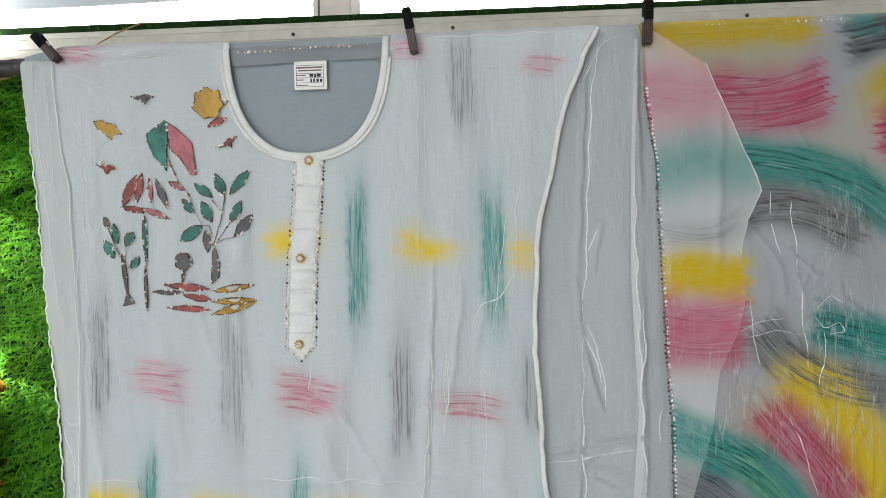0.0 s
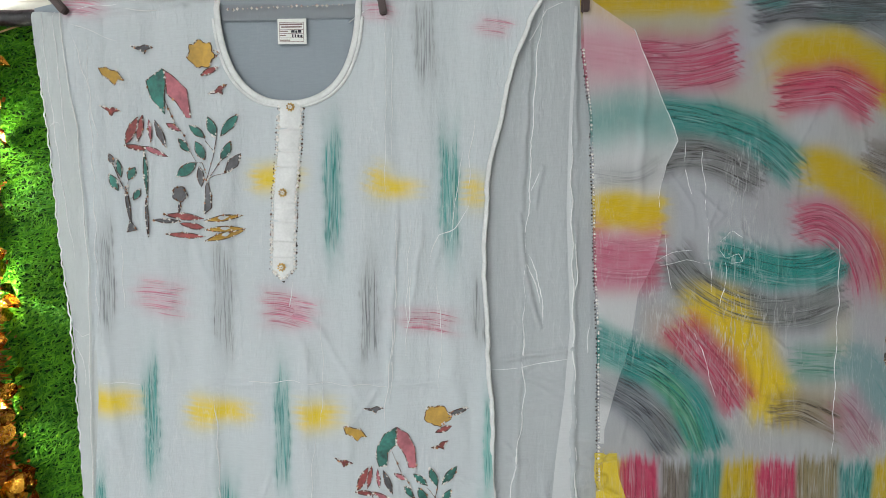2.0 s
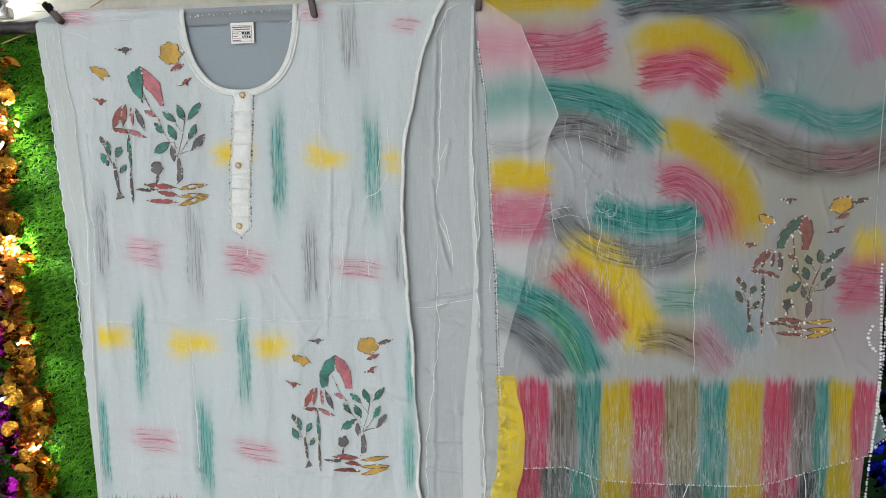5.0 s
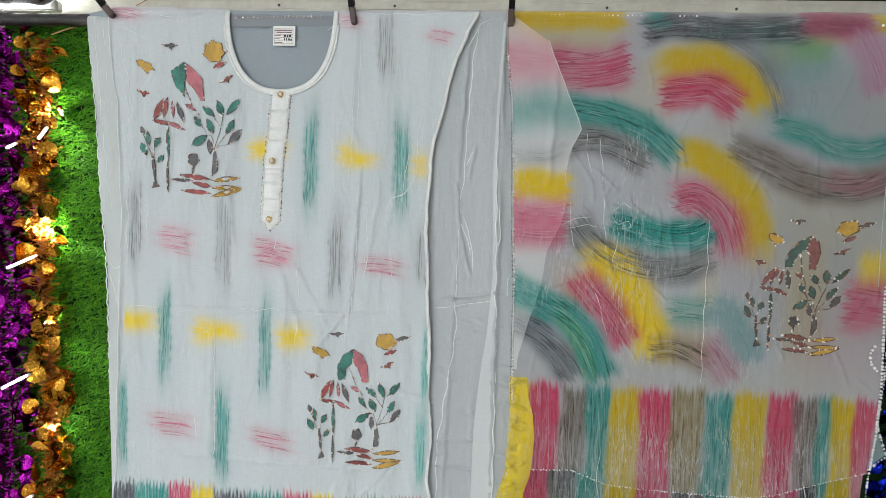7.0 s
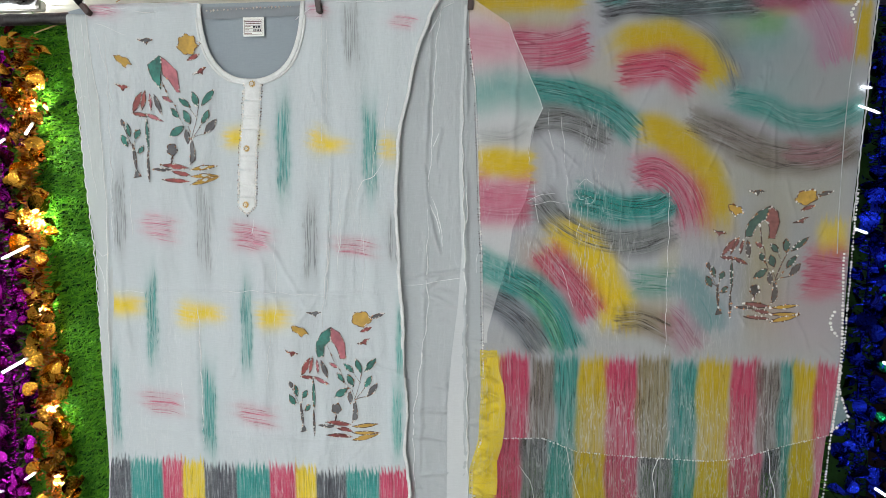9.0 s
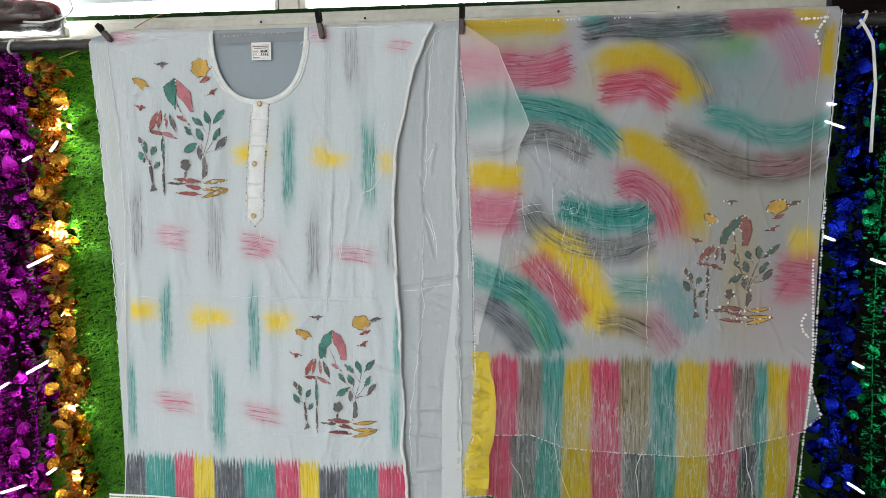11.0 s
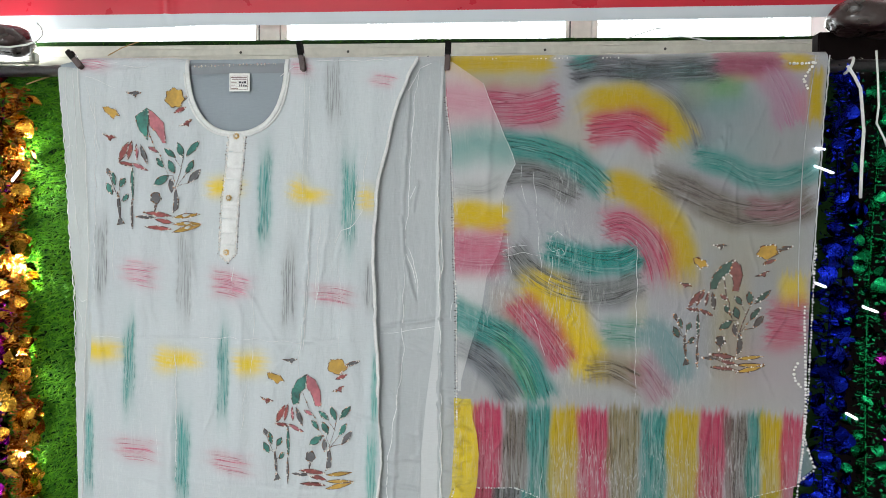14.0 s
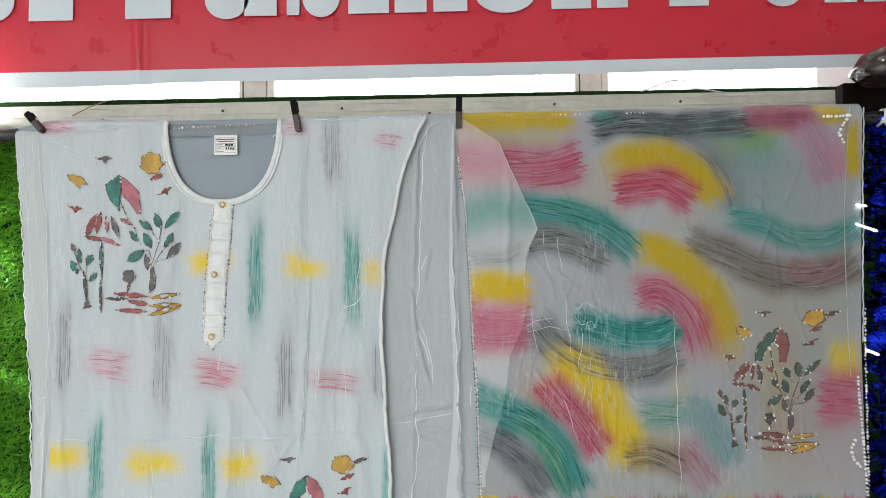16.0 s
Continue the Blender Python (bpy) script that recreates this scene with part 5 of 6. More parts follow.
# ---- scarf ----
SCARF_LEFT = [(0.445, 1.787), (0.448, 1.705), (0.461, 1.611), (0.466, 1.493), (0.470, 1.375), (0.476, 1.279), (0.477, 1.183), (0.479, 1.086), (0.481, 1.026), (0.477, 0.916), (0.459, 0.854), (0.459, 0.802), (0.459, 0.734)]
SCARF_RIGHT = [(1.186, 1.795), (1.181, 1.702), (1.176, 1.613), (1.170, 1.478), (1.163, 1.364), (1.160, 1.226), (1.157, 1.111), (1.150, 1.017), (1.143, 0.947), (1.135, 0.828), (1.130, 0.748)]


def dye_scarf(s, back=False):
    P = s
    # soaked grounds; the first two greys put the right side's dimness into the colour
    P.wash(1.046, 1.325, 0.207, 0.307, (0.36, 0.355, 0.34), 0.5)
    P.wash(1.068, 1.564, 0.230, 0.307, (0.31, 0.34, 0.36), 0.55)
    P.wash(0.557, 1.745, 0.265, 0.052, (0.52, 0.44, 0.22), 0.6)
    P.wash(0.678, 1.725, 0.081, 0.130, (0.47, 0.48, 0.55), 0.65)
    P.wash(0.697, 1.623, 0.127, 0.094, (0.55, 0.49, 0.4), 0.55)
    P.wash(0.969, 1.718, 0.138, 0.106, (0.12, 0.34, 0.28), 0.75)
    P.wash(0.993, 1.729, 0.069, 0.059, (0.22, 0.42, 0.14), 0.6)
    P.wash(0.936, 1.708, 0.057, 0.059, (0.42, 0.4, 0.2), 0.4)
    P.wash(0.999, 1.642, 0.184, 0.130, (0.28, 0.38, 0.42), 0.65)
    P.wash(1.087, 1.619, 0.149, 0.130, (0.43, 0.45, 0.46), 0.5)
    P.wash(1.038, 1.75, 0.081, 0.035, (0.58, 0.36, 0.22), 0.55)
    P.wash(1.125, 1.729, 0.092, 0.094, (0.58, 0.45, 0.55), 0.5)
    P.wash(0.868, 1.587, 0.138, 0.059, (0.5, 0.47, 0.42), 0.4)
    P.wash(0.979, 1.587, 0.161, 0.083, (0.34, 0.46, 0.47), 0.5)
    P.wash(0.746, 1.485, 0.103, 0.106, (0.46, 0.44, 0.46), 0.45)
    P.wash(0.979, 1.451, 0.127, 0.094, (0.5, 0.47, 0.36), 0.45)
    P.wash(1.086, 1.417, 0.149, 0.106, (0.52, 0.5, 0.42), 0.5)
    P.wash(0.959, 1.53, 0.138, 0.059, (0.42, 0.36, 0.42), 0.4, -22)
    P.wash(1.013, 1.255, 0.076, 0.260, (0.52, 0.45, 0.28), 0.7)
    P.wash(1.086, 1.174, 0.172, 0.153, (0.52, 0.4, 0.42), 0.5)
    P.wash(0.899, 1.335, 0.115, 0.142, (0.47, 0.43, 0.45), 0.45)
    P.wash(0.593, 1.266, 0.053, 0.071, (0.66, 0.36, 0.22), 0.55)
    P.wash(0.569, 1.295, 0.057, 0.071, (0.58, 0.46, 0.36), 0.45)
    P.wash(0.58, 1.136, 0.041, 0.071, (0.46, 0.38, 0.18), 0.6)
    P.wash(0.807, 1.174, 0.081, 0.083, (0.46, 0.38, 0.2), 0.55)
    P.wash(0.834, 1.287, 0.041, 0.083, (0.6, 0.5, 0.2), 0.3)
    P.wash(0.826, 1.12, 0.736, 0.059, (0.5, 0.49, 0.45), 0.4)
    # bands along the top
    P.sweep([(0.43, 1.781), (0.545, 1.781), (0.662, 1.779)], 0.051, MUSTARD, 0.95, 0.35, 0.35)
    P.sweep([(0.431, 1.701), (0.522, 1.686), (0.604, 1.684), (0.675, 1.702)], 0.083, ROSE, 0.62, 0.72, 0.45)
    P.sweep([(0.694, 1.754), (0.762, 1.766), (0.862, 1.76), (0.985, 1.766)], 0.057, SLATE, 0.72, 0.66, 0.5)
    P.sweep([(0.698, 1.781), (0.739, 1.782)], 0.039, TEAL, 0.7, 0.5, 0.6)
    P.sweep([(0.785, 1.75), (0.851, 1.753), (0.951, 1.754)], 0.035, (0.06, 0.18, 0.17), 0.45, 0.5, 0.8)
    P.sweep([(0.841, 1.742), (0.897, 1.708), (0.927, 1.663), (0.948, 1.604)], 0.055, (0.17, 0.18, 0.22), 0.5, 0.45, 0.8)
    P.sweep([(0.97, 1.778), (1.037, 1.774), (1.104, 1.777)], 0.053, (0.36, 0.07, 0.14), 0.85, 0.3, 0.5)
    P.sweep([(1.099, 1.777), (1.155, 1.774)], 0.037, MUSTARD, 0.85, 0.2, 0.6)
    P.sweep([(1.068, 1.765), (1.096, 1.718), (1.123, 1.65)], 0.067, (0.52, 0.20, 0.36), 0.5, 0.42, 0.7)
    P.sweep([(1.141, 1.718), (1.142, 1.657)], 0.035, PINK, 0.4, 0.3, 0.8)
    P.sweep([(1.165, 1.759), (1.165, 1.657)], 0.025, MUSTARD, 0.9, 0.3, 0.6)
    # yellow over rose arch
    P.sweep([(0.705, 1.67), (0.747, 1.697), (0.799, 1.702), (0.854, 1.686), (0.895, 1.655), (0.921, 1.615)], 0.062, MUSTARD, 0.9, 0.12, 0.45, ends=(0.05, 0.02))
    P.sweep([(0.731, 1.643), (0.782, 1.649), (0.821, 1.649), (0.876, 1.619)], 0.067, RED, 0.72, 0.68, 0.6)
    # teal over grey sweep
    P.sweep([(0.447, 1.599), (0.523, 1.613), (0.588, 1.611), (0.663, 1.593), (0.724, 1.565), (0.77, 1.524)], 0.060, TEAL, 0.78, 0.6, 0.45)
    P.sweep([(0.545, 1.541), (0.594, 1.552), (0.647, 1.547), (0.718, 1.513)], 0.057, (0.17, 0.17, 0.17), 0.68, 0.58, 0.5)
    # blocks at the edge
    P.sweep([(0.461, 1.468), (0.575, 1.465)], 0.062, YELLOW, 0.92, 0.2, 0.5)
    P.sweep([(0.457, 1.406), (0.514, 1.397), (0.573, 1.4)], 0.092, ROSE, 0.76, 0.5, 0.45)
    # teal and brown wave
    P.sweep([(0.937, 1.587), (0.996, 1.575), (1.049, 1.549), (1.102, 1.545), (1.146, 1.56), (1.176, 1.581)], 0.048, TEAL, 0.62, 0.5, 0.7)
    P.sweep([(0.858, 1.549), (0.926, 1.519), (0.996, 1.489), (1.063, 1.476), (1.118, 1.485), (1.164, 1.512)], 0.067, BROWN, 0.72, 0.5, 0.5)
    P.sweep([(1.038, 1.494), (1.088, 1.483), (1.142, 1.494)], 0.041, (0.42, 0.14, 0.20), 0.45, 0.5, 0.7)
    # second arch
    P.sweep([(0.77, 1.522), (0.813, 1.528), (0.862, 1.494), (0.9, 1.437), (0.923, 1.37), (0.927, 1.323)], 0.064, MUSTARD, 0.9, 0.1, 0.45, ends=(0.02, 0.06))
    P.sweep([(0.761, 1.448), (0.804, 1.455), (0.846, 1.425), (0.871, 1.372), (0.879, 1.329)], 0.076, ROSE, 0.6, 0.7, 0.5, ends=(0.02, 0.05))
    # teal over grey bowl
    P.sweep([(0.583, 1.402), (0.619, 1.363), (0.669, 1.332), (0.727, 1.316), (0.785, 1.321), (0.842, 1.344)], 0.062, (0.19, 0.20, 0.20), 0.74, 0.6, 0.45)
    P.sweep([(0.651, 1.405), (0.702, 1.391), (0.76, 1.379), (0.806, 1.384), (0.84, 1.402)], 0.060, TEAL, 0.88, 0.6, 0.4)
    # third arch
    P.sweep([(0.596, 1.322), (0.645, 1.321), (0.689, 1.285), (0.72, 1.235), (0.738, 1.176), (0.738, 1.142)], 0.074, YELLOW, 0.9, 0.12, 0.4, ends=(0.03, 0.02))
    P.sweep([(0.596, 1.303), (0.625, 1.265), (0.659, 1.225), (0.695, 1.171)], 0.067, RED, 0.68, 0.62, 0.6)
    # teal and grey fall
    P.sweep([(0.475, 1.209), (0.526, 1.183), (0.565, 1.15), (0.599, 1.1)], 0.062, (0.16, 0.18, 0.21), 0.74, 0.6, 0.5)
    P.sweep([(0.465, 1.277), (0.523, 1.249), (0.578, 1.218), (0.622, 1.171), (0.652, 1.101)], 0.064, TEAL, 0.82, 0.62, 0.4)
    P.sweep([(0.559, 1.228), (0.593, 1.195), (0.615, 1.149), (0.626, 1.103)], 0.030, GREEN, 0.75, 0.45, 0.6)
    # small overlapping sweeps beside them
    P.sweep([(0.766, 1.241), (0.838, 1.238)], 0.060, (0.07, 0.34, 0.24), 0.5, 0.55, 0.6)
    P.sweep([(0.736, 1.166), (0.785, 1.167), (0.846, 1.138)], 0.057, (0.24, 0.18, 0.11), 0.5, 0.6, 0.6)
    P.sweep([(0.84, 1.254), (0.875, 1.229), (0.911, 1.182), (0.919, 1.147)], 0.064, (0.05, 0.30, 0.31), 0.5, 0.25, 0.7)
    P.sweep([(0.835, 1.185), (0.861, 1.157), (0.891, 1.11)], 0.064, (0.46, 0.16, 0.24), 0.45, 0.5, 0.6)
    P.sweep([(1.134, 1.363), (1.133, 1.296)], 0.053, YELLOW, 0.75, 0.2, 0.6)
    P.sweep([(1.082, 1.265), (1.157, 1.259)], 0.097, ROSE, 0.68, 0.5, 0.5)
    # upright bars of the border
    bars = [(0.452, 0.511, YELLOW), (0.507, 0.56, RED), (0.557, 0.614, GREY), (0.611, 0.665, TEAL), (0.662, 0.73, MUSTARD), (0.727, 0.792, ROSE), (0.789, 0.86, GREY), (0.858, 0.902, TEAL), (0.9, 0.965, MUSTARD), (0.963, 1.028, ROSE), (1.025, 1.064, SLATE), (1.06, 1.082, TEAL), (1.078, 1.126, MUSTARD), (1.121, 1.163, PINK)] if back else [(0.469, 0.521, YELLOW), (0.516, 0.574, RED), (0.572, 0.625, BROWN), (0.622, 0.67, TEAL), (0.667, 0.725, MUSTARD), (0.721, 0.784, RED), (0.782, 0.845, OLIVE), (0.842, 0.896, TEAL), (0.896, 0.958, MUSTARD), (0.956, 1.009, RED), (1.008, 1.056, BROWN), (1.05, 1.079, TEAL), (1.074, 1.118, MUSTARD), (1.114, 1.154, RED)]
    for k, (xa, xb, c) in enumerate(bars):
        sway = 0.003 * np.sin(P.Z * 23 + k * 9) + 0.0015 * np.sin(P.Z * 61 + k * 5)
        rag = 0.004 * np.sin(P.X * 1370 + k) + 0.004 * np.sin(P.X * 533 + k * 3) + 0.004 * np.sin(P.X * 130 + k)
        edge = np.clip((1.098 + 0.004 * math.sin(k * 2.4) + rag - P.Z) / 0.02, 0, 1)
        side = np.clip(np.minimum(P.X + sway - xa + 0.006, xb + 0.006 - P.X - sway) / 0.012, 0, 1)
        side = side * side * (3 - 2 * side)
        warm = c in (YELLOW, MUSTARD)
        # the dye thins out below the upper third
        thin = 1 - (0.0 if back else 0.28) * np.clip((1.03 - P.Z) / 0.08, 0, 1)
        P.bleed((1.0 if warm else 0.92 if c in (RED, ROSE) else 0.84) * edge * side * thin, [0.97 * q + 0.008 for q in c])
        P.wet = P.wet * (1 - edge * side)
        P.lay((0.52 if warm else 0.70) * edge * side, c, P.Z + k, P.X + k * 0.37)


def lace_edge(name, points, parent, y, step=0.0055, size=0.0026, mat=None, seed=1):
    path = [(x, y, z) for x, z in points]
    if mat is PEARL:
        v, f = pearls(path, step, size, random.Random(seed))
    else:
        v, f = beads(path, step, size, random.Random(seed), 0.9)
    return raw(name, v, f, mat or LACE_WHITE, parent, smooth=mat is PEARL)


def build_scarf():
    root = group_root("scarf", 0, 0, 0)
    top = [(0.445, 1.791), (0.722, 1.792), (1.187, 1.796)]
    low_back = [(0.441, 0.774), (0.509, 0.782), (0.595, 0.757), (0.729, 0.732), (1.117, 0.743)]
    low_front = [(0.477, 0.916), (0.597, 0.923), (0.668, 0.897), (0.786, 0.891), (0.925, 0.889), (0.982, 0.897), (1.051, 0.922), (1.143, 0.950)]
    rng = random.Random(31)
    for back in (True, False):
        s = Sheet(SCARF_LEFT, SCARF_RIGHT, top, low_back if back else low_front, 0.003, 0.006 if back else -0.001)
        s.wobble(0.0022, 14, 5, 41 + back)
        r = np.random.default_rng(50 + back)
        for _ in range(90):
            x, z = r.uniform(0.47, 1.16), r.uniform(0.80, 1.74)
            ln = r.uniform(0.03, 0.12)
            an = r.normal(0, 0.28)
            s.crease(x, z, x + ln * math.sin(an), z - ln * math.cos(an), r.uniform(0.0022, 0.004), r.uniform(0.001, 0.0026))
        for _ in range(60):
            x, z = r.uniform(0.56, 0.78), r.uniform(1.15, 1.60)
            ln = r.uniform(0.02, 0.08)
            an = r.normal(0, 0.6)
            s.crease(x, z, x + ln * math.sin(an), z - ln * math.cos(an), r.uniform(0.002, 0.0035), r.uniform(0.0015, 0.003))
        wrap_top(s, 0.014)
        dye_scarf(s, back)
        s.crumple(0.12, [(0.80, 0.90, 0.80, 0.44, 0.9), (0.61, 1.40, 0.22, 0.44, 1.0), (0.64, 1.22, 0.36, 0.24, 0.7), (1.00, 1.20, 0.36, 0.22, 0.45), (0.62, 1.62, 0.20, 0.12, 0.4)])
        front_sheet = s
        s.build("back_layer" if back else "front_layer", SCARF_CLOTH, root, "sheer chiffon with brushed rainbow arches and a striped border")
    # a third fold of the chiffon, narrower, hanging between the two
    s = Sheet(SCARF_LEFT, [(0.828, 1.79), (0.830, 1.425), (0.833, 1.250), (0.833, 0.92)], top, [(0.477, 0.930), (0.833, 0.925)], 0.004, 0.0035)
    s.wobble(0.0015, 14, 5, 47)
    wrap_top(s, 0.014)
    dye_scarf(s)
    s.crumple(0.1, [])
    s.build("inner_layer", SCARF_CLOTH, root, "narrow inner fold of the sheer chiffon")
    # loose pale flap along the left edge
    flap_right = [(0.457, 1.779), (0.522, 1.734), (0.544, 1.681), (0.574, 1.612), (0.590, 1.573), (0.572, 1.537), (0.562, 1.494), (0.568, 1.438), (0.559, 1.396), (0.535, 1.345), (0.525, 1.271), (0.506, 1.210), (0.487, 1.136)]
    f = Sheet([(x + 0.002, z) for x, z in SCARF_LEFT], flap_right, [(0.445, 1.777), (0.478, 1.776), (0.594, 1.735)], [(0.48, 1.115), (0.60, 1.115)], 0.003, -0.006)
    f.wobble(0.002, 18, 8, 61)
    f.crease(0.541, 1.702, 0.532, 1.457, 0.006, 0.004)
    f.sweep([(0.43, 1.775), (0.498, 1.757), (0.528, 1.73)], 0.030, (0.85, 0.66, 0.35), 0.6, 0.1, 0.8)
    f.sweep([(0.426, 1.711), (0.499, 1.7), (0.569, 1.69)], 0.098, (0.78, 0.30, 0.42), 0.62, 0.3, 0.8)
    f.sweep([(0.447, 1.597), (0.523, 1.607), (0.594, 1.605)], 0.080, TEAL_PALE, 0.6, 0.25, 0.8)
    f.sweep([(0.465, 1.525), (0.524, 1.52), (0.565, 1.541)], 0.040, (0.42, 0.43, 0.44), 0.5, 0.4, 0.8)
    f.sweep([(0.461, 1.47), (0.577, 1.464)], 0.058, YELLOW, 0.9, 0.2, 0.6)
    f.sweep([(0.457, 1.406), (0.514, 1.397), (0.573, 1.4)], 0.092, (0.72, 0.12, 0.26), 0.72, 0.45, 0.5)
    f.sweep([(0.462, 1.282), (0.523, 1.251), (0.564, 1.223)], 0.062, (0.05, 0.42, 0.38), 0.75, 0.5, 0.5)
    f.sweep([(0.468, 1.214), (0.526, 1.183)], 0.050, (0.30, 0.32, 0.34), 0.5, 0.5, 0.5)
    f.build("pale_flap", SCARF_FLAP, root, "thin pale see-through flap folded over the scarf edge")
    fold_ridge(flap_right[1:6], f, root, 0.0005)
    # gathered yellow edge at the lower left
    g = Sheet([(x - 0.006, z) for x, z in SCARF_LEFT], [(0.507, 1.097), (0.51, 1.063), (0.52, 1.032), (0.525, 0.989), (0.523, 0.939), (0.519, 0.907), (0.509, 0.869), (0.51, 0.824), (0.507, 0.788)], [(0.47, 1.10), (0.53, 1.10)], [(0.45, 0.80), (0.53, 0.80)], 0.003, -0.008)
    g.wobble(0.005, 120, 60, 71)
    for k in range(26):
        zz = 1.09 - 0.011 * k
        g.crease(0.462 + 0.01 * math.sin(k), zz, 0.50 + 0.012 * math.cos(k * 2.1), zz + 0.025 * math.sin(k * 1.7), 0.0022, 0.008)
    g.wash(0.49, 0.95, 0.3, 0.9, (0.95, 0.74, 0.02), 0.95)
    g.build("gathered_edge", SCARF_CLOTH, root, "bright yellow gathered edge of the scarf")
    u = Sheet([(0.460, 0.804), (0.472, 0.765), (0.477, 0.725)], [(0.507, 0.806), (0.504, 0.774), (0.500, 0.728)], [(0.44, 0.83), (0.54, 0.83)], [(0.476, 0.732), (0.500, 0.726)], 0.003, 0.009)
    u.wash(0.49, 0.8, 0.2, 0.3, (0.34, 0.34, 0.32), 0.8)
    u.build("sheer_corner", SCARF_CLOTH, root, "grey sheer lower corner of the scarf")
    # corner of the lower layer that sticks out
    c = Sheet([(1.128, 1.087), (1.124, 0.935)], [(1.157, 1.087), (1.165, 1.029), (1.182, 0.980), (1.149, 0.951), (1.143, 0.935)], [(1.08, 1.09), (1.2, 1.09)], [(1.124, 0.935), (1.147, 0.951), (1.182, 0.975)], 0.003, 0.012)
    c.wash(1.16, 1.0, 0.3, 0.4, (0.24, 0.40, 0.38), 0.8)
    c.build("loose_corner", SCARF_CLOTH, root, "pale green loose corner of the scarf")
    # thin pinched folds in the chiffon
    for pts in (((0.83, 1.425), (0.832, 1.334), (0.831, 1.24), (0.833, 1.101)), ((0.577, 1.566), (0.567, 1.508), (0.562, 1.45)), ((0.625, 1.56), (0.632, 1.496), (0.639, 1.415), (0.645, 1.35)), ((0.603, 1.572), (0.599, 1.537), (0.613, 1.494)), ((0.561, 1.396), (0.585, 1.407), (0.614, 1.412)), ((0.568, 1.388), (0.609, 1.396), (0.638, 1.391)), ((0.576, 1.435), (0.577, 1.391), (0.589, 1.343)), ((0.655, 1.415), (0.665, 1.397), (0.685, 1.405), (0.691, 1.394), (0.67, 1.389)), ((0.657, 1.424), (0.673, 1.44), (0.688, 1.429)), ((0.665, 1.391), (0.664, 1.35), (0.657, 1.32)), ((0.622, 1.284), (0.641, 1.236), (0.654, 1.189)), ((0.652, 0.968), (0.647, 0.893), (0.667, 0.819), (0.686, 0.782)), ((0.554, 0.864), (0.575, 0.834), (0.589, 0.777)), ((0.83, 0.901), (0.816, 0.851), (0.826, 0.789)), ((1.031, 0.927), (1.043, 0.861), (1.057, 0.788))):
        fold_ridge(pts, front_sheet, root, 0.00042)
    # sequins along the upper hem
    v, fc = [], []
    for xa, xb in ((0.517, 0.552), (0.622, 0.650), (0.664, 0.692), (0.757, 0.788)):
        bv, bf = beads([(xa, -0.004, 1.782), (xb, -0.004, 1.782)], 0.0075, 0.0014, rng)
        fc += [tuple(n + len(v) for n in q) for q in bf]
        v += bv
    tagged(raw("hem_sequins", v, fc, GLITTER, root), kind="stuff")
    # laces
    left = [p for p in sorted(SCARF_LEFT, key=lambda q: -q[1]) if p[1] < 1.78]
    lace_edge("bead_edging", left, root, -0.009, 0.0052, 0.0018, GLITTER, 2)
    lace_edge("dark_edging", [(x - 0.003, z) for x, z in left], root, -0.007, 0.0055, 0.0014, PIN_BROWN, 12)
    bm = bmesh.new()
    ex = line_x(SCARF_RIGHT)
    tube(bm, [(float(ex(z)) + 0.0005 * math.sin(z * 230) + 0.0008 * math.sin(z * 37), -0.002, z) for z in np.linspace(1.785, 1.36, 150)], 0.0013, 6, 0.5)
    part("side_hem", bm, HEM_PALE, root, "white rolled side hem", smooth=True)
    bm = bmesh.new()
    tube(bm, [(float(ex(z)) - 0.028 - 0.006 * math.sin(z * 9), -0.004, z) for z in np.linspace(1.785, 1.30, 60)], 0.0009, 6, 0.5)
    part("inner_seam", bm, SEAM_GREY, root, smooth=True)
    lace_edge("scalloped_edging", [(float(ex(z)) + 0.003, z) for z in np.linspace(1.42, 0.74, 50)], root, -0.004, 0.0056, 0.0023, TRIM_WHITE, 3)
    lace_edge("pearl_edging", [(float(ex(z)) - 0.012 + 0.014 * math.sin((1.28 - z) * 5) * (z < 1.28), z) for z in np.linspace(1.30, 0.95, 40)], root, -0.006, 0.0066, 0.0026, PEARL, 4)
    lace_edge("hem_edging", sorted(low_front), root, -0.004, 0.005, 0.0017, TRIM_WHITE, 5)
    lace_edge("lower_hem_edging", sorted(low_back), root, 0.004, 0.005, 0.0018, TRIM_WHITE, 6)
    lace_edge("corner_edging", [(1.157, 1.087), (1.165, 1.029), (1.182, 0.980), (1.149, 0.951)], root, 0.008, 0.006, 0.0028, LACE_WHITE, 7)
    lace_edge("pearl_curl", [(1.111, 1.768), (1.140, 1.768), (1.159, 1.770), (1.146, 1.754), (1.137, 1.738), (1.144, 1.721), (1.151, 1.715)], root, -0.006, 0.0072, 0.0030, PEARL, 8)
    lace_edge("pearl_loop", [(1.139, 1.190), (1.131, 1.175), (1.135, 1.157), (1.146, 1.144)], root, -0.006, 0.0075, 0.003, PEARL, 9)
    motif(root, 0.984, 1.281, front_sheet, random.Random(13), 0.92, True, True, 0.28)
    tagged(root, "sheer dyed scarf with rainbow arches, striped border and beaded lace edge", "scarf")


build_scarf()


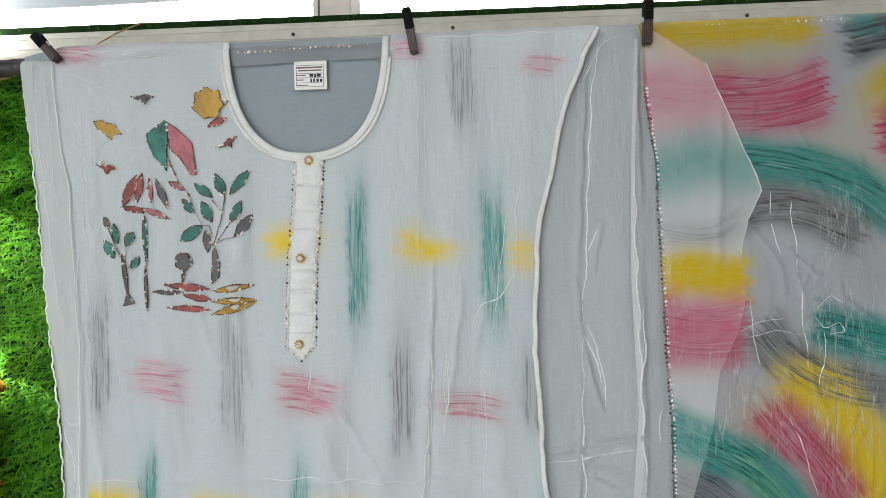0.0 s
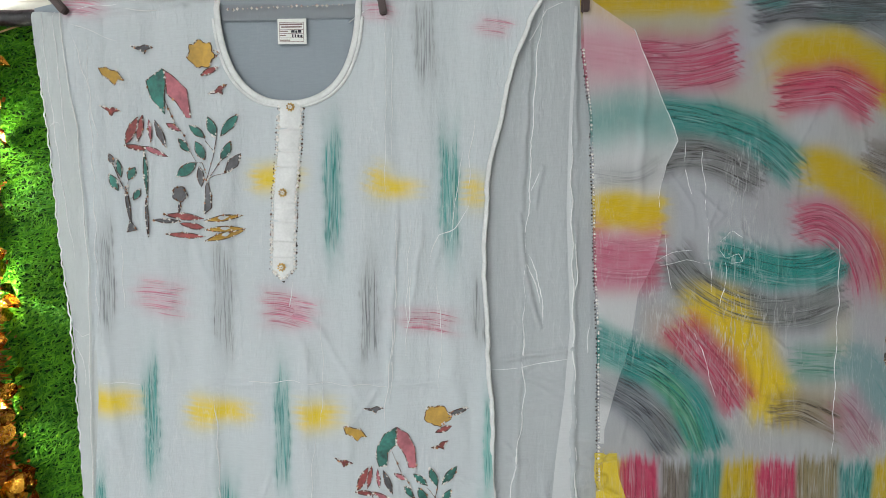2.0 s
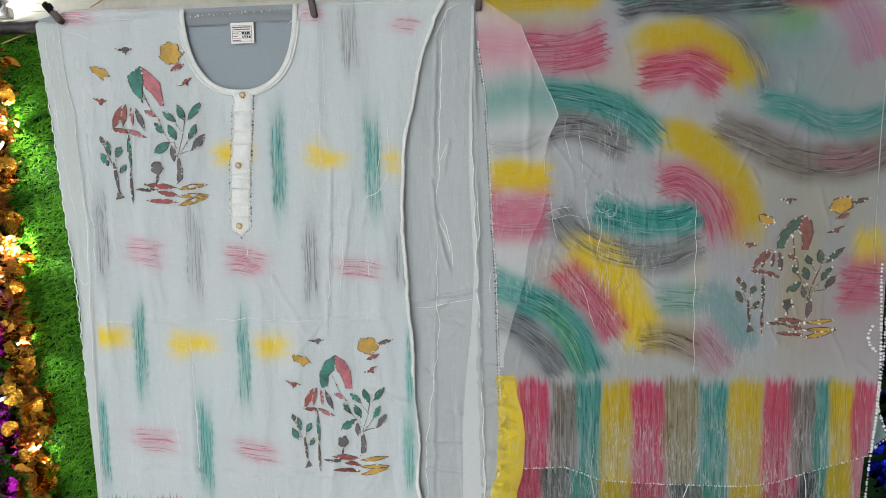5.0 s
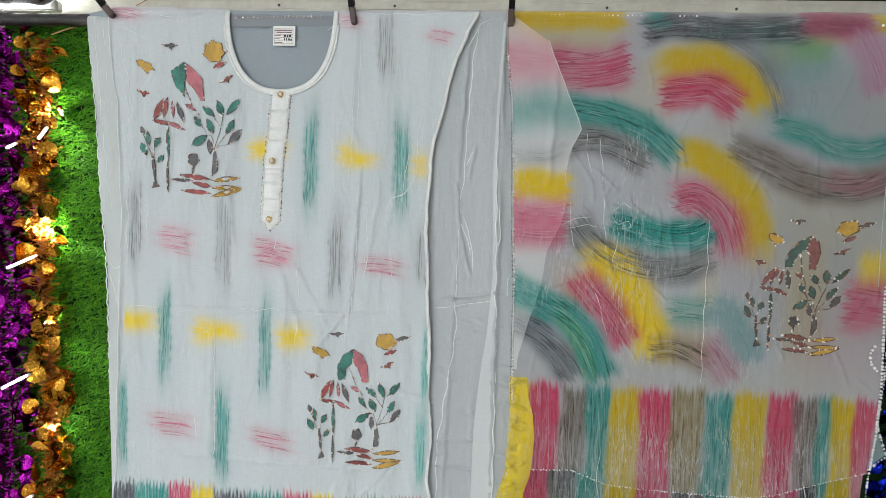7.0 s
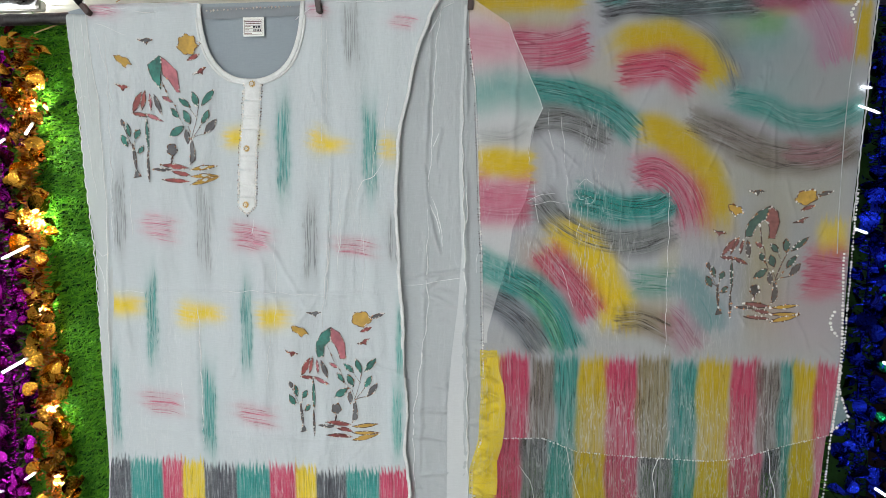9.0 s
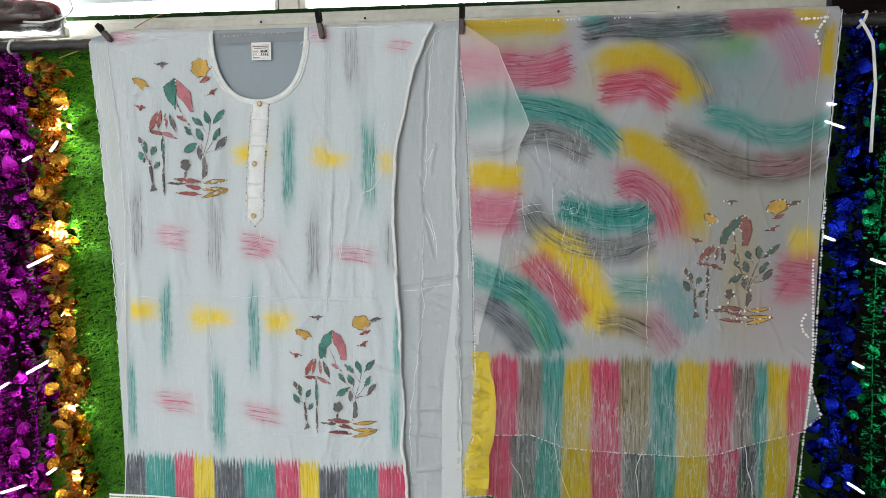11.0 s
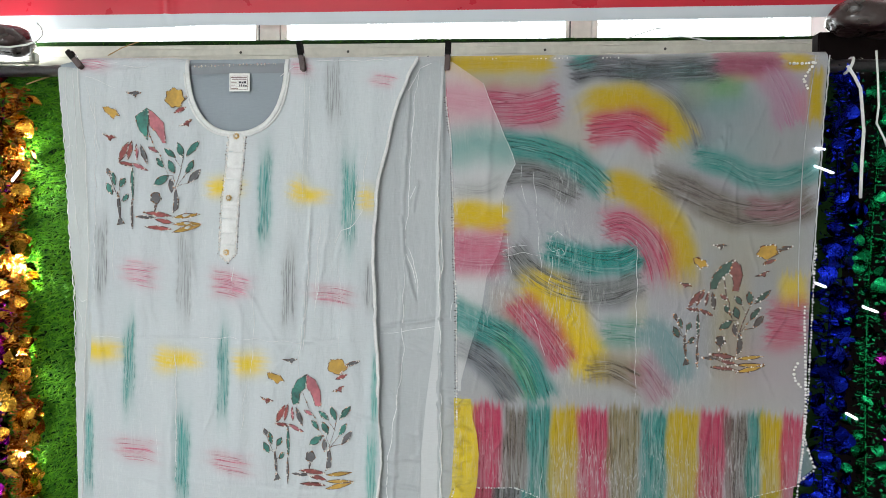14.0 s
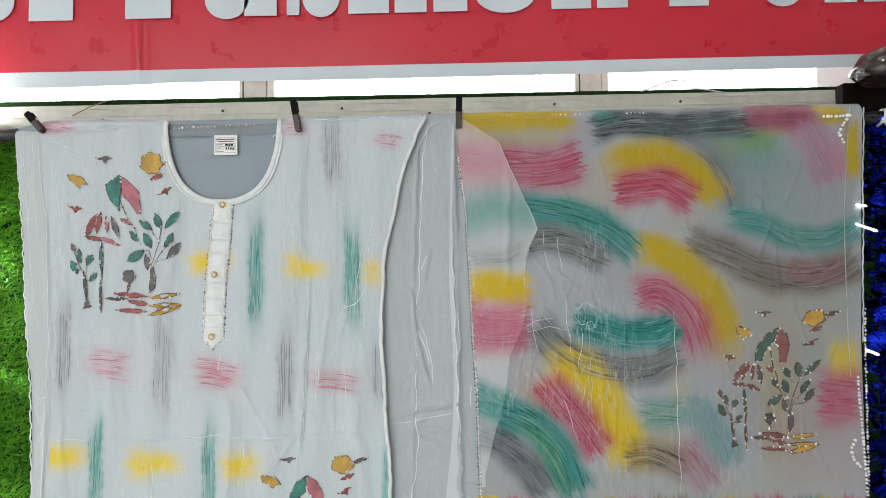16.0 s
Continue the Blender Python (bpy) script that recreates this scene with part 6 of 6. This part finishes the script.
# ---- pegs ----
def clothes_peg(x, z, lean, length=0.058):
    root = group_root("clothes_peg", x, -0.006, z)
    root.matrix_world = pose(x, -0.006, z, 0, lean, 0)
    for side in (-1, 1):
        bm = bmesh.new()
        box(bm, -0.0058, 0.0058, -0.0045 + side * 0.005, 0.0005 + side * 0.005, 0.004, length * 0.55, 0.0015)
        bmesh.ops.create_uvsphere(bm, u_segments=8, v_segments=5, radius=0.0022, matrix=Matrix.Translation((0, -0.0046 + side * 0.005, length * 0.45)) @ Matrix.Diagonal((1, 0.4, 1, 1)))
        for k in range(4):
            box(bm, -0.005, 0.005, -0.0051 + side * 0.005, -0.0042 + side * 0.005, length * (0.16 + 0.055 * k), length * (0.18 + 0.055 * k))
        part("grip", bm, PIN_DARK, root, "black plastic grip")
        bm = bmesh.new()
        box(bm, -0.0054, 0.0054, -0.0045 + side * 0.004, 0.0008 + side * 0.004, -length * 0.45, 0.006, 0.0018)
        part("jaw", bm, PIN_BROWN, root, "brown plastic jaw")
    bm = bmesh.new()
    bmesh.ops.create_cone(bm, cap_ends=True, segments=12, radius1=0.0032, radius2=0.0032, depth=0.014, matrix=Matrix.Translation((0, -0.002, 0.006)) @ Matrix.Rotation(radians(90), 4, "Y"))
    part("spring", bm, STEEL, root, smooth=True)
    tagged(root, "dark brown and black plastic clothes peg gripping the cloth", "clothes peg", "clothes pegs")


clothes_peg(0.153, 1.785, -9)
clothes_peg(0.451, 1.784, 2)
clothes_peg(-0.330, 1.784, -40, 0.046)


# ---- tinsel garlands ----
def foil_disc(name, r):
    """A cupped, pointed foil petal."""
    bm = bmesh.new()
    rings = []
    for j, q in enumerate((0.0, 0.45, 0.8, 1.0)):
        if j == 0:
            rings.append([bm.verts.new((0, 0, 0))])
            continue
        ring = []
        for k in range(12):
            a = 2 * math.pi * k / 12
            rr = r * q * (1 + 0.10 * math.cos(a) - 0.05 * math.cos(3 * a))
            ring.append(bm.verts.new((rr * math.cos(a), rr * math.sin(a) * 0.88, r * q * q * (0.30 + 0.26 * math.cos(2 * a) + 0.07 * math.cos(5 * a + 1)))))
        rings.append(ring)
    for k in range(12):
        bm.faces.new((rings[0][0], rings[1][k], rings[1][(k + 1) % 12]))
        for a, b in zip(rings[1:], rings[2:]):
            bm.faces.new((a[k], b[k], b[(k + 1) % 12], a[(k + 1) % 12]))
    data = bpy.data.meshes.new(name)
    bm.to_mesh(data)
    bm.free()
    data.polygons.foreach_set("use_smooth", [True] * len(data.polygons))
    return data


def garland(x, y, z_top, z_low, petals, strands, foil_mat, strand_mat, seed, label, spread_r=0.034, petal_r=0.0145, sway=0.008, flakes=0):
    rng = random.Random(seed)
    root = group_root("tinsel_garland", x, y, z_top)
    meshes = []
    for r in (petal_r, petal_r * 1.15, petal_r * 0.85):
        d = foil_disc("petal", r)
        d.materials.append(foil_mat)
        meshes.append(d)
    height = z_top - z_low

    def mid(t):
        return sway * math.sin(t * 7 + seed), sway * 0.4 * math.cos(t * 5 + seed)

    cord = bmesh.new()
    tube(cord, [(*mid(k / 40), -height * k / 40) for k in range(41)], 0.0022, 6)
    part("cord", cord, strand_mat, root)
    for i in range(petals):
        t = (i + rng.random()) / petals
        a = rng.uniform(-math.pi, 0.25 * math.pi) if rng.random() < 0.85 else rng.uniform(0, 6.28)
        rad = spread_r * rng.uniform(0.35, 1.0)
        mx, my = mid(t)
        ob = new("petal", rng.choice(meshes))
        ob.parent = root
        m = Matrix.Translation((mx + rad * math.cos(a), my + 0.75 * rad * math.sin(a), -height * t)) @ Euler((rng.uniform(-2.6, 2.6), rng.uniform(-1.3, 1.3), rng.uniform(0, 6.28))).to_matrix().to_4x4()
        ob.matrix_basis = m
    verts, faces = [], []
    for i in range(strands):
        t = rng.random()
        a = rng.uniform(0, 6.28)
        mx, my = mid(t)
        ln = rng.uniform(0.008, 0.024)
        w = rng.uniform(0.0006, 0.0014)
        z = -height * t
        dz = rng.uniform(-0.007, 0.007)
        k = len(verts)
        ca, sa = math.cos(a), math.sin(a)
        curl = rng.uniform(-0.004, 0.004)
        verts += [(mx + ca * 0.002, my + sa * 0.002, z - w), (mx + ca * 0.002, my + sa * 0.002, z + w),
                  (mx + ca * ln * 0.6 - sa * curl, my + sa * ln * 0.6 + ca * curl, z + dz * 0.4 + w), (mx + ca * ln * 0.6 - sa * curl, my + sa * ln * 0.6 + ca * curl, z + dz * 0.4 - w),
                  (mx + ca * ln, my + sa * ln, z + dz + w), (mx + ca * ln, my + sa * ln, z + dz - w)]
        faces += [(k, k + 3, k + 2, k + 1), (k + 3, k + 5, k + 4, k + 2)]
    # loose crumpled flakes that sparkle
    for i in range(flakes):
        t, a = rng.random(), rng.uniform(-math.pi, 0.2)
        rad = spread_r * rng.uniform(0.2, 1.0)
        mx, my = mid(t)
        c = Vector((mx + rad * math.cos(a), my + 0.7 * rad * math.sin(a), -height * t))
        turn = Euler((rng.uniform(0, 6.28), rng.uniform(0, 6.28), rng.uniform(0, 6.28))).to_matrix()
        w, h = rng.uniform(0.0012, 0.0026), rng.uniform(0.002, 0.0055)
        k = len(verts)
        verts += [tuple(c + turn @ Vector(q)) for q in ((-w, -h, 0), (w, -h, 0.0006), (w, h, 0), (-w, h, 0.0006))]
        faces.append((k, k + 1, k + 2, k + 3))
    ob = raw("tinsel", verts, faces, strand_mat, root)
    tagged(ob, kind="stuff")
    tagged(root, label, "garland", "tinsel garlands")
    return root


garland(-0.491, 0.035, 1.735, 0.5, 150, 3200, GOLD_FOIL, GOLD_STRAND, 3, "glossy gold foil tinsel garland with round petals", 0.044, 0.0178, flakes=700)
garland(-0.579, 0.05, 1.76, 0.5, 165, 1100, PURPLE_FOIL, PURPLE_FOIL, 5, "shiny purple foil tinsel garland with round petals", 0.050, 0.0185, flakes=1000)
garland(-0.669, 0.055, 1.76, 0.5, 165, 1100, PURPLE_FOIL, PURPLE_FOIL, 6, "shiny purple foil tinsel garland with round petals", 0.052, 0.0185, flakes=1000)
garland(1.223, 0.045, 1.775, 0.5, 150, 900, BLUE_FOIL, BLUE_FOIL, 7, "dark shiny blue foil tinsel garland with round petals", 0.050, 0.0165, flakes=1100)
garland(1.305, 0.055, 1.775, 0.5, 110, 700, GREEN_FOIL, GREEN_FOIL, 8, "dark shiny green foil tinsel garland with round petals", 0.046, 0.0145, flakes=1300)
garland(1.376, 0.055, 1.775, 0.5, 75, 1000, PURPLE_FOIL, PURPLE_FOIL, 9, "shiny purple foil tinsel garland with round petals", 0.042, flakes=1300)


# ---- small lights, wires and clutter ----
def led_streaks(pairs, y, group, size=0.0026):
    # each LED's streak of glare is modelled as a glowing bar
    for x0, z0, x1, z1 in pairs:
        root = group_root("led_streak", (x0 + x1) / 2, y, (z0 + z1) / 2)
        bm = bmesh.new()
        dx, dz = (x1 - x0) / 2, (z1 - z0) / 2
        tube(bm, [(-dx, 0.004, -dz), (0, 0, 0), (dx, -0.004, dz)], size, 8)
        part("glass", bm, LED_GLOW, root, "glowing white tube", smooth=True)
        bm = bmesh.new()
        tube(bm, [(dx * 0.95, -0.003, dz * 0.95), (dx * 1.15, -0.005, dz * 1.15)], size * 1.15, 8)
        part("cap", bm, WHITE_WIRE, root, smooth=True)
        tagged(root, "small glowing bar drawing an LED light's glare among the tinsel", "led light", group)


led_streaks([(-0.543, 1.271, -0.480, 1.297), (-0.558, 1.023, -0.497, 1.055), (-0.632, 0.984, -0.600, 1.001), (-0.640, 0.733, -0.572, 0.758), (-0.519, 0.785, -0.490, 0.804), (-0.541, 1.512, -0.516, 1.520), (-0.474, 1.532, -0.451, 1.552)], -0.008, "garland lights", 0.0023)
led_streaks([(1.261, 1.302, 1.284, 1.293), (1.236, 1.094, 1.252, 1.085), (1.237, 0.845, 1.263, 0.829), (1.165, 1.573, 1.196, 1.559), (1.167, 1.607, 1.180, 1.604), (1.173, 1.346, 1.188, 1.339)], 0.0, "garland lights", 0.0017)

GRASS_BULBS = [(-0.489, 1.594, 0.20), (-0.481, 1.346, 0.26), (-0.481, 1.152, 0.22), (-0.480, 0.932, 0.18), (-0.482, 1.508, 0.15), (-0.473, 0.758, 0.12)]
for gx, gz, power in GRASS_BULBS:
    bulb_lamp("fairy_bulb_light", gx, 0.035, gz, power * 6.5, (0.95, 1.0, 0.80))


def wire(name, points, radius, mat, label, category):
    bm = bmesh.new()
    tube(bm, points, radius, 6)
    tagged(part(name, bm, mat, smooth=True), label, category)


wire("white_strap", [(x, 0.0, z) for x, z in ((1.220, 1.765), (1.234, 1.743), (1.245, 1.721), (1.250, 1.673), (1.253, 1.641), (1.251, 1.587), (1.250, 1.511))], 0.0032, WHITE_WIRE, "white cotton strap hanging beside the tinsel", "strap")
wire("hanging_string", [(x, 0.0, z) for x, z in ((1.272, 1.793), (1.276, 1.744), (1.279, 1.688), (1.276, 1.655), (1.290, 1.627), (1.303, 1.593))], 0.0021, WHITE_WIRE, "thin white string hanging beside the tinsel", "string")
wire("white_cable", [(x, 0.18, z) for x, z in ((0.840, 1.877), (0.875, 1.889), (0.905, 1.899), (0.931, 1.900), (0.943, 1.891), (0.929, 1.883), (0.965, 1.880), (1.025, 1.869))], 0.0016, WHITE_WIRE, "grey cable looped on the beam", "cable")
wire("tan_twine", [(x, 0.06, z) for x, z in ((-0.492, 1.752), (-0.467, 1.760), (-0.441, 1.768), (-0.411, 1.773))], 0.0016, TWINE, "tan twisted twine in front of the grass", "twine")
wire("beam_twine", [(x, 0.19, z) for x, z in ((-0.386, 1.852), (-0.351, 1.870), (-0.307, 1.885))], 0.0014, TWINE, "tan twine over the beam", "twine")
wire("looped_cable", [(x, 0.04, z) for x, z in ((-0.562, 1.831), (-0.514, 1.828), (-0.476, 1.833), (-0.450, 1.842), (-0.439, 1.855), (-0.442, 1.868), (-0.452, 1.880))], 0.0022, WHITE_WIRE, "white cable curling up over the rod end", "cable")


def build_packets():
    x, z = 1.296, 0.791
    stand = group_root("stool", 1.40, -0.02, 0)
    part("seat", box(bmesh.new(), -0.20, 0.25, -0.12, 0.06, z - 0.16, z - 0.12, 0.006), DARK_BOARD, stand)
    for sx in (-0.18, 0.22):
        for sy in (-0.10, 0.04):
            part("leg", box(bmesh.new(), sx - 0.015, sx + 0.015, sy - 0.015, sy + 0.015, 0, z - 0.16, 0.002), DARK_BOARD, stand)
    tagged(stand, "dark wooden stool holding packed garments", "stool")
    for i in range(3):
        root = group_root("garment_packet", 1.38 + 0.008 * i, -0.03, z - 0.12 + 0.042 * i)
        root.matrix_world = pose(1.39 + 0.008 * i, -0.03, z - 0.12 + 0.042 * i, 0, 0, 6 - 5 * i)
        bm = box(bmesh.new(), -0.16, 0.16, -0.10, 0.06, 0.0, 0.04, 0.014)
        part("bag", bm, BAG_PLASTIC, root, smooth=True)
        part("label", box(bmesh.new(), -0.07, 0.05, -0.095, -0.02, 0.0402, 0.0412), PAPER if i % 2 else LABEL_RED, root, "printed paper label")
        part("label_bar", box(bmesh.new(), -0.06, 0.03, -0.075, -0.055, 0.0413, 0.0418), LABEL_RED if i % 2 else PAPER, root)
        tagged(root, "dark plastic garment packet with a red and white label", "garment packet", "stacked packets")


build_packets()


def build_end_light():
    """Small tube light behind the rod's end, which floods the beam beside it."""
    root = group_root("tube_light", -0.66, 0.15, 1.842)
    bm = bmesh.new()
    tube(bm, [(-0.09, 0, 0), (0, 0, 0), (0.09, 0, 0)], 0.008, 10)
    part("tube", bm, LED_GLOW, root, "glowing white tube", smooth=True)
    part("holder", box(bmesh.new(), -0.11, 0.11, 0.008, 0.03, -0.012, 0.012, 0.003), BEAM_PAINT, root)
    tagged(root, "small white tube light fixed to the beam", "tube light")
    bulb_lamp("tube_light_glow", -0.60, 0.155, 1.872, 1.2, (0.97, 1.0, 0.95), 0.012)


build_end_light()
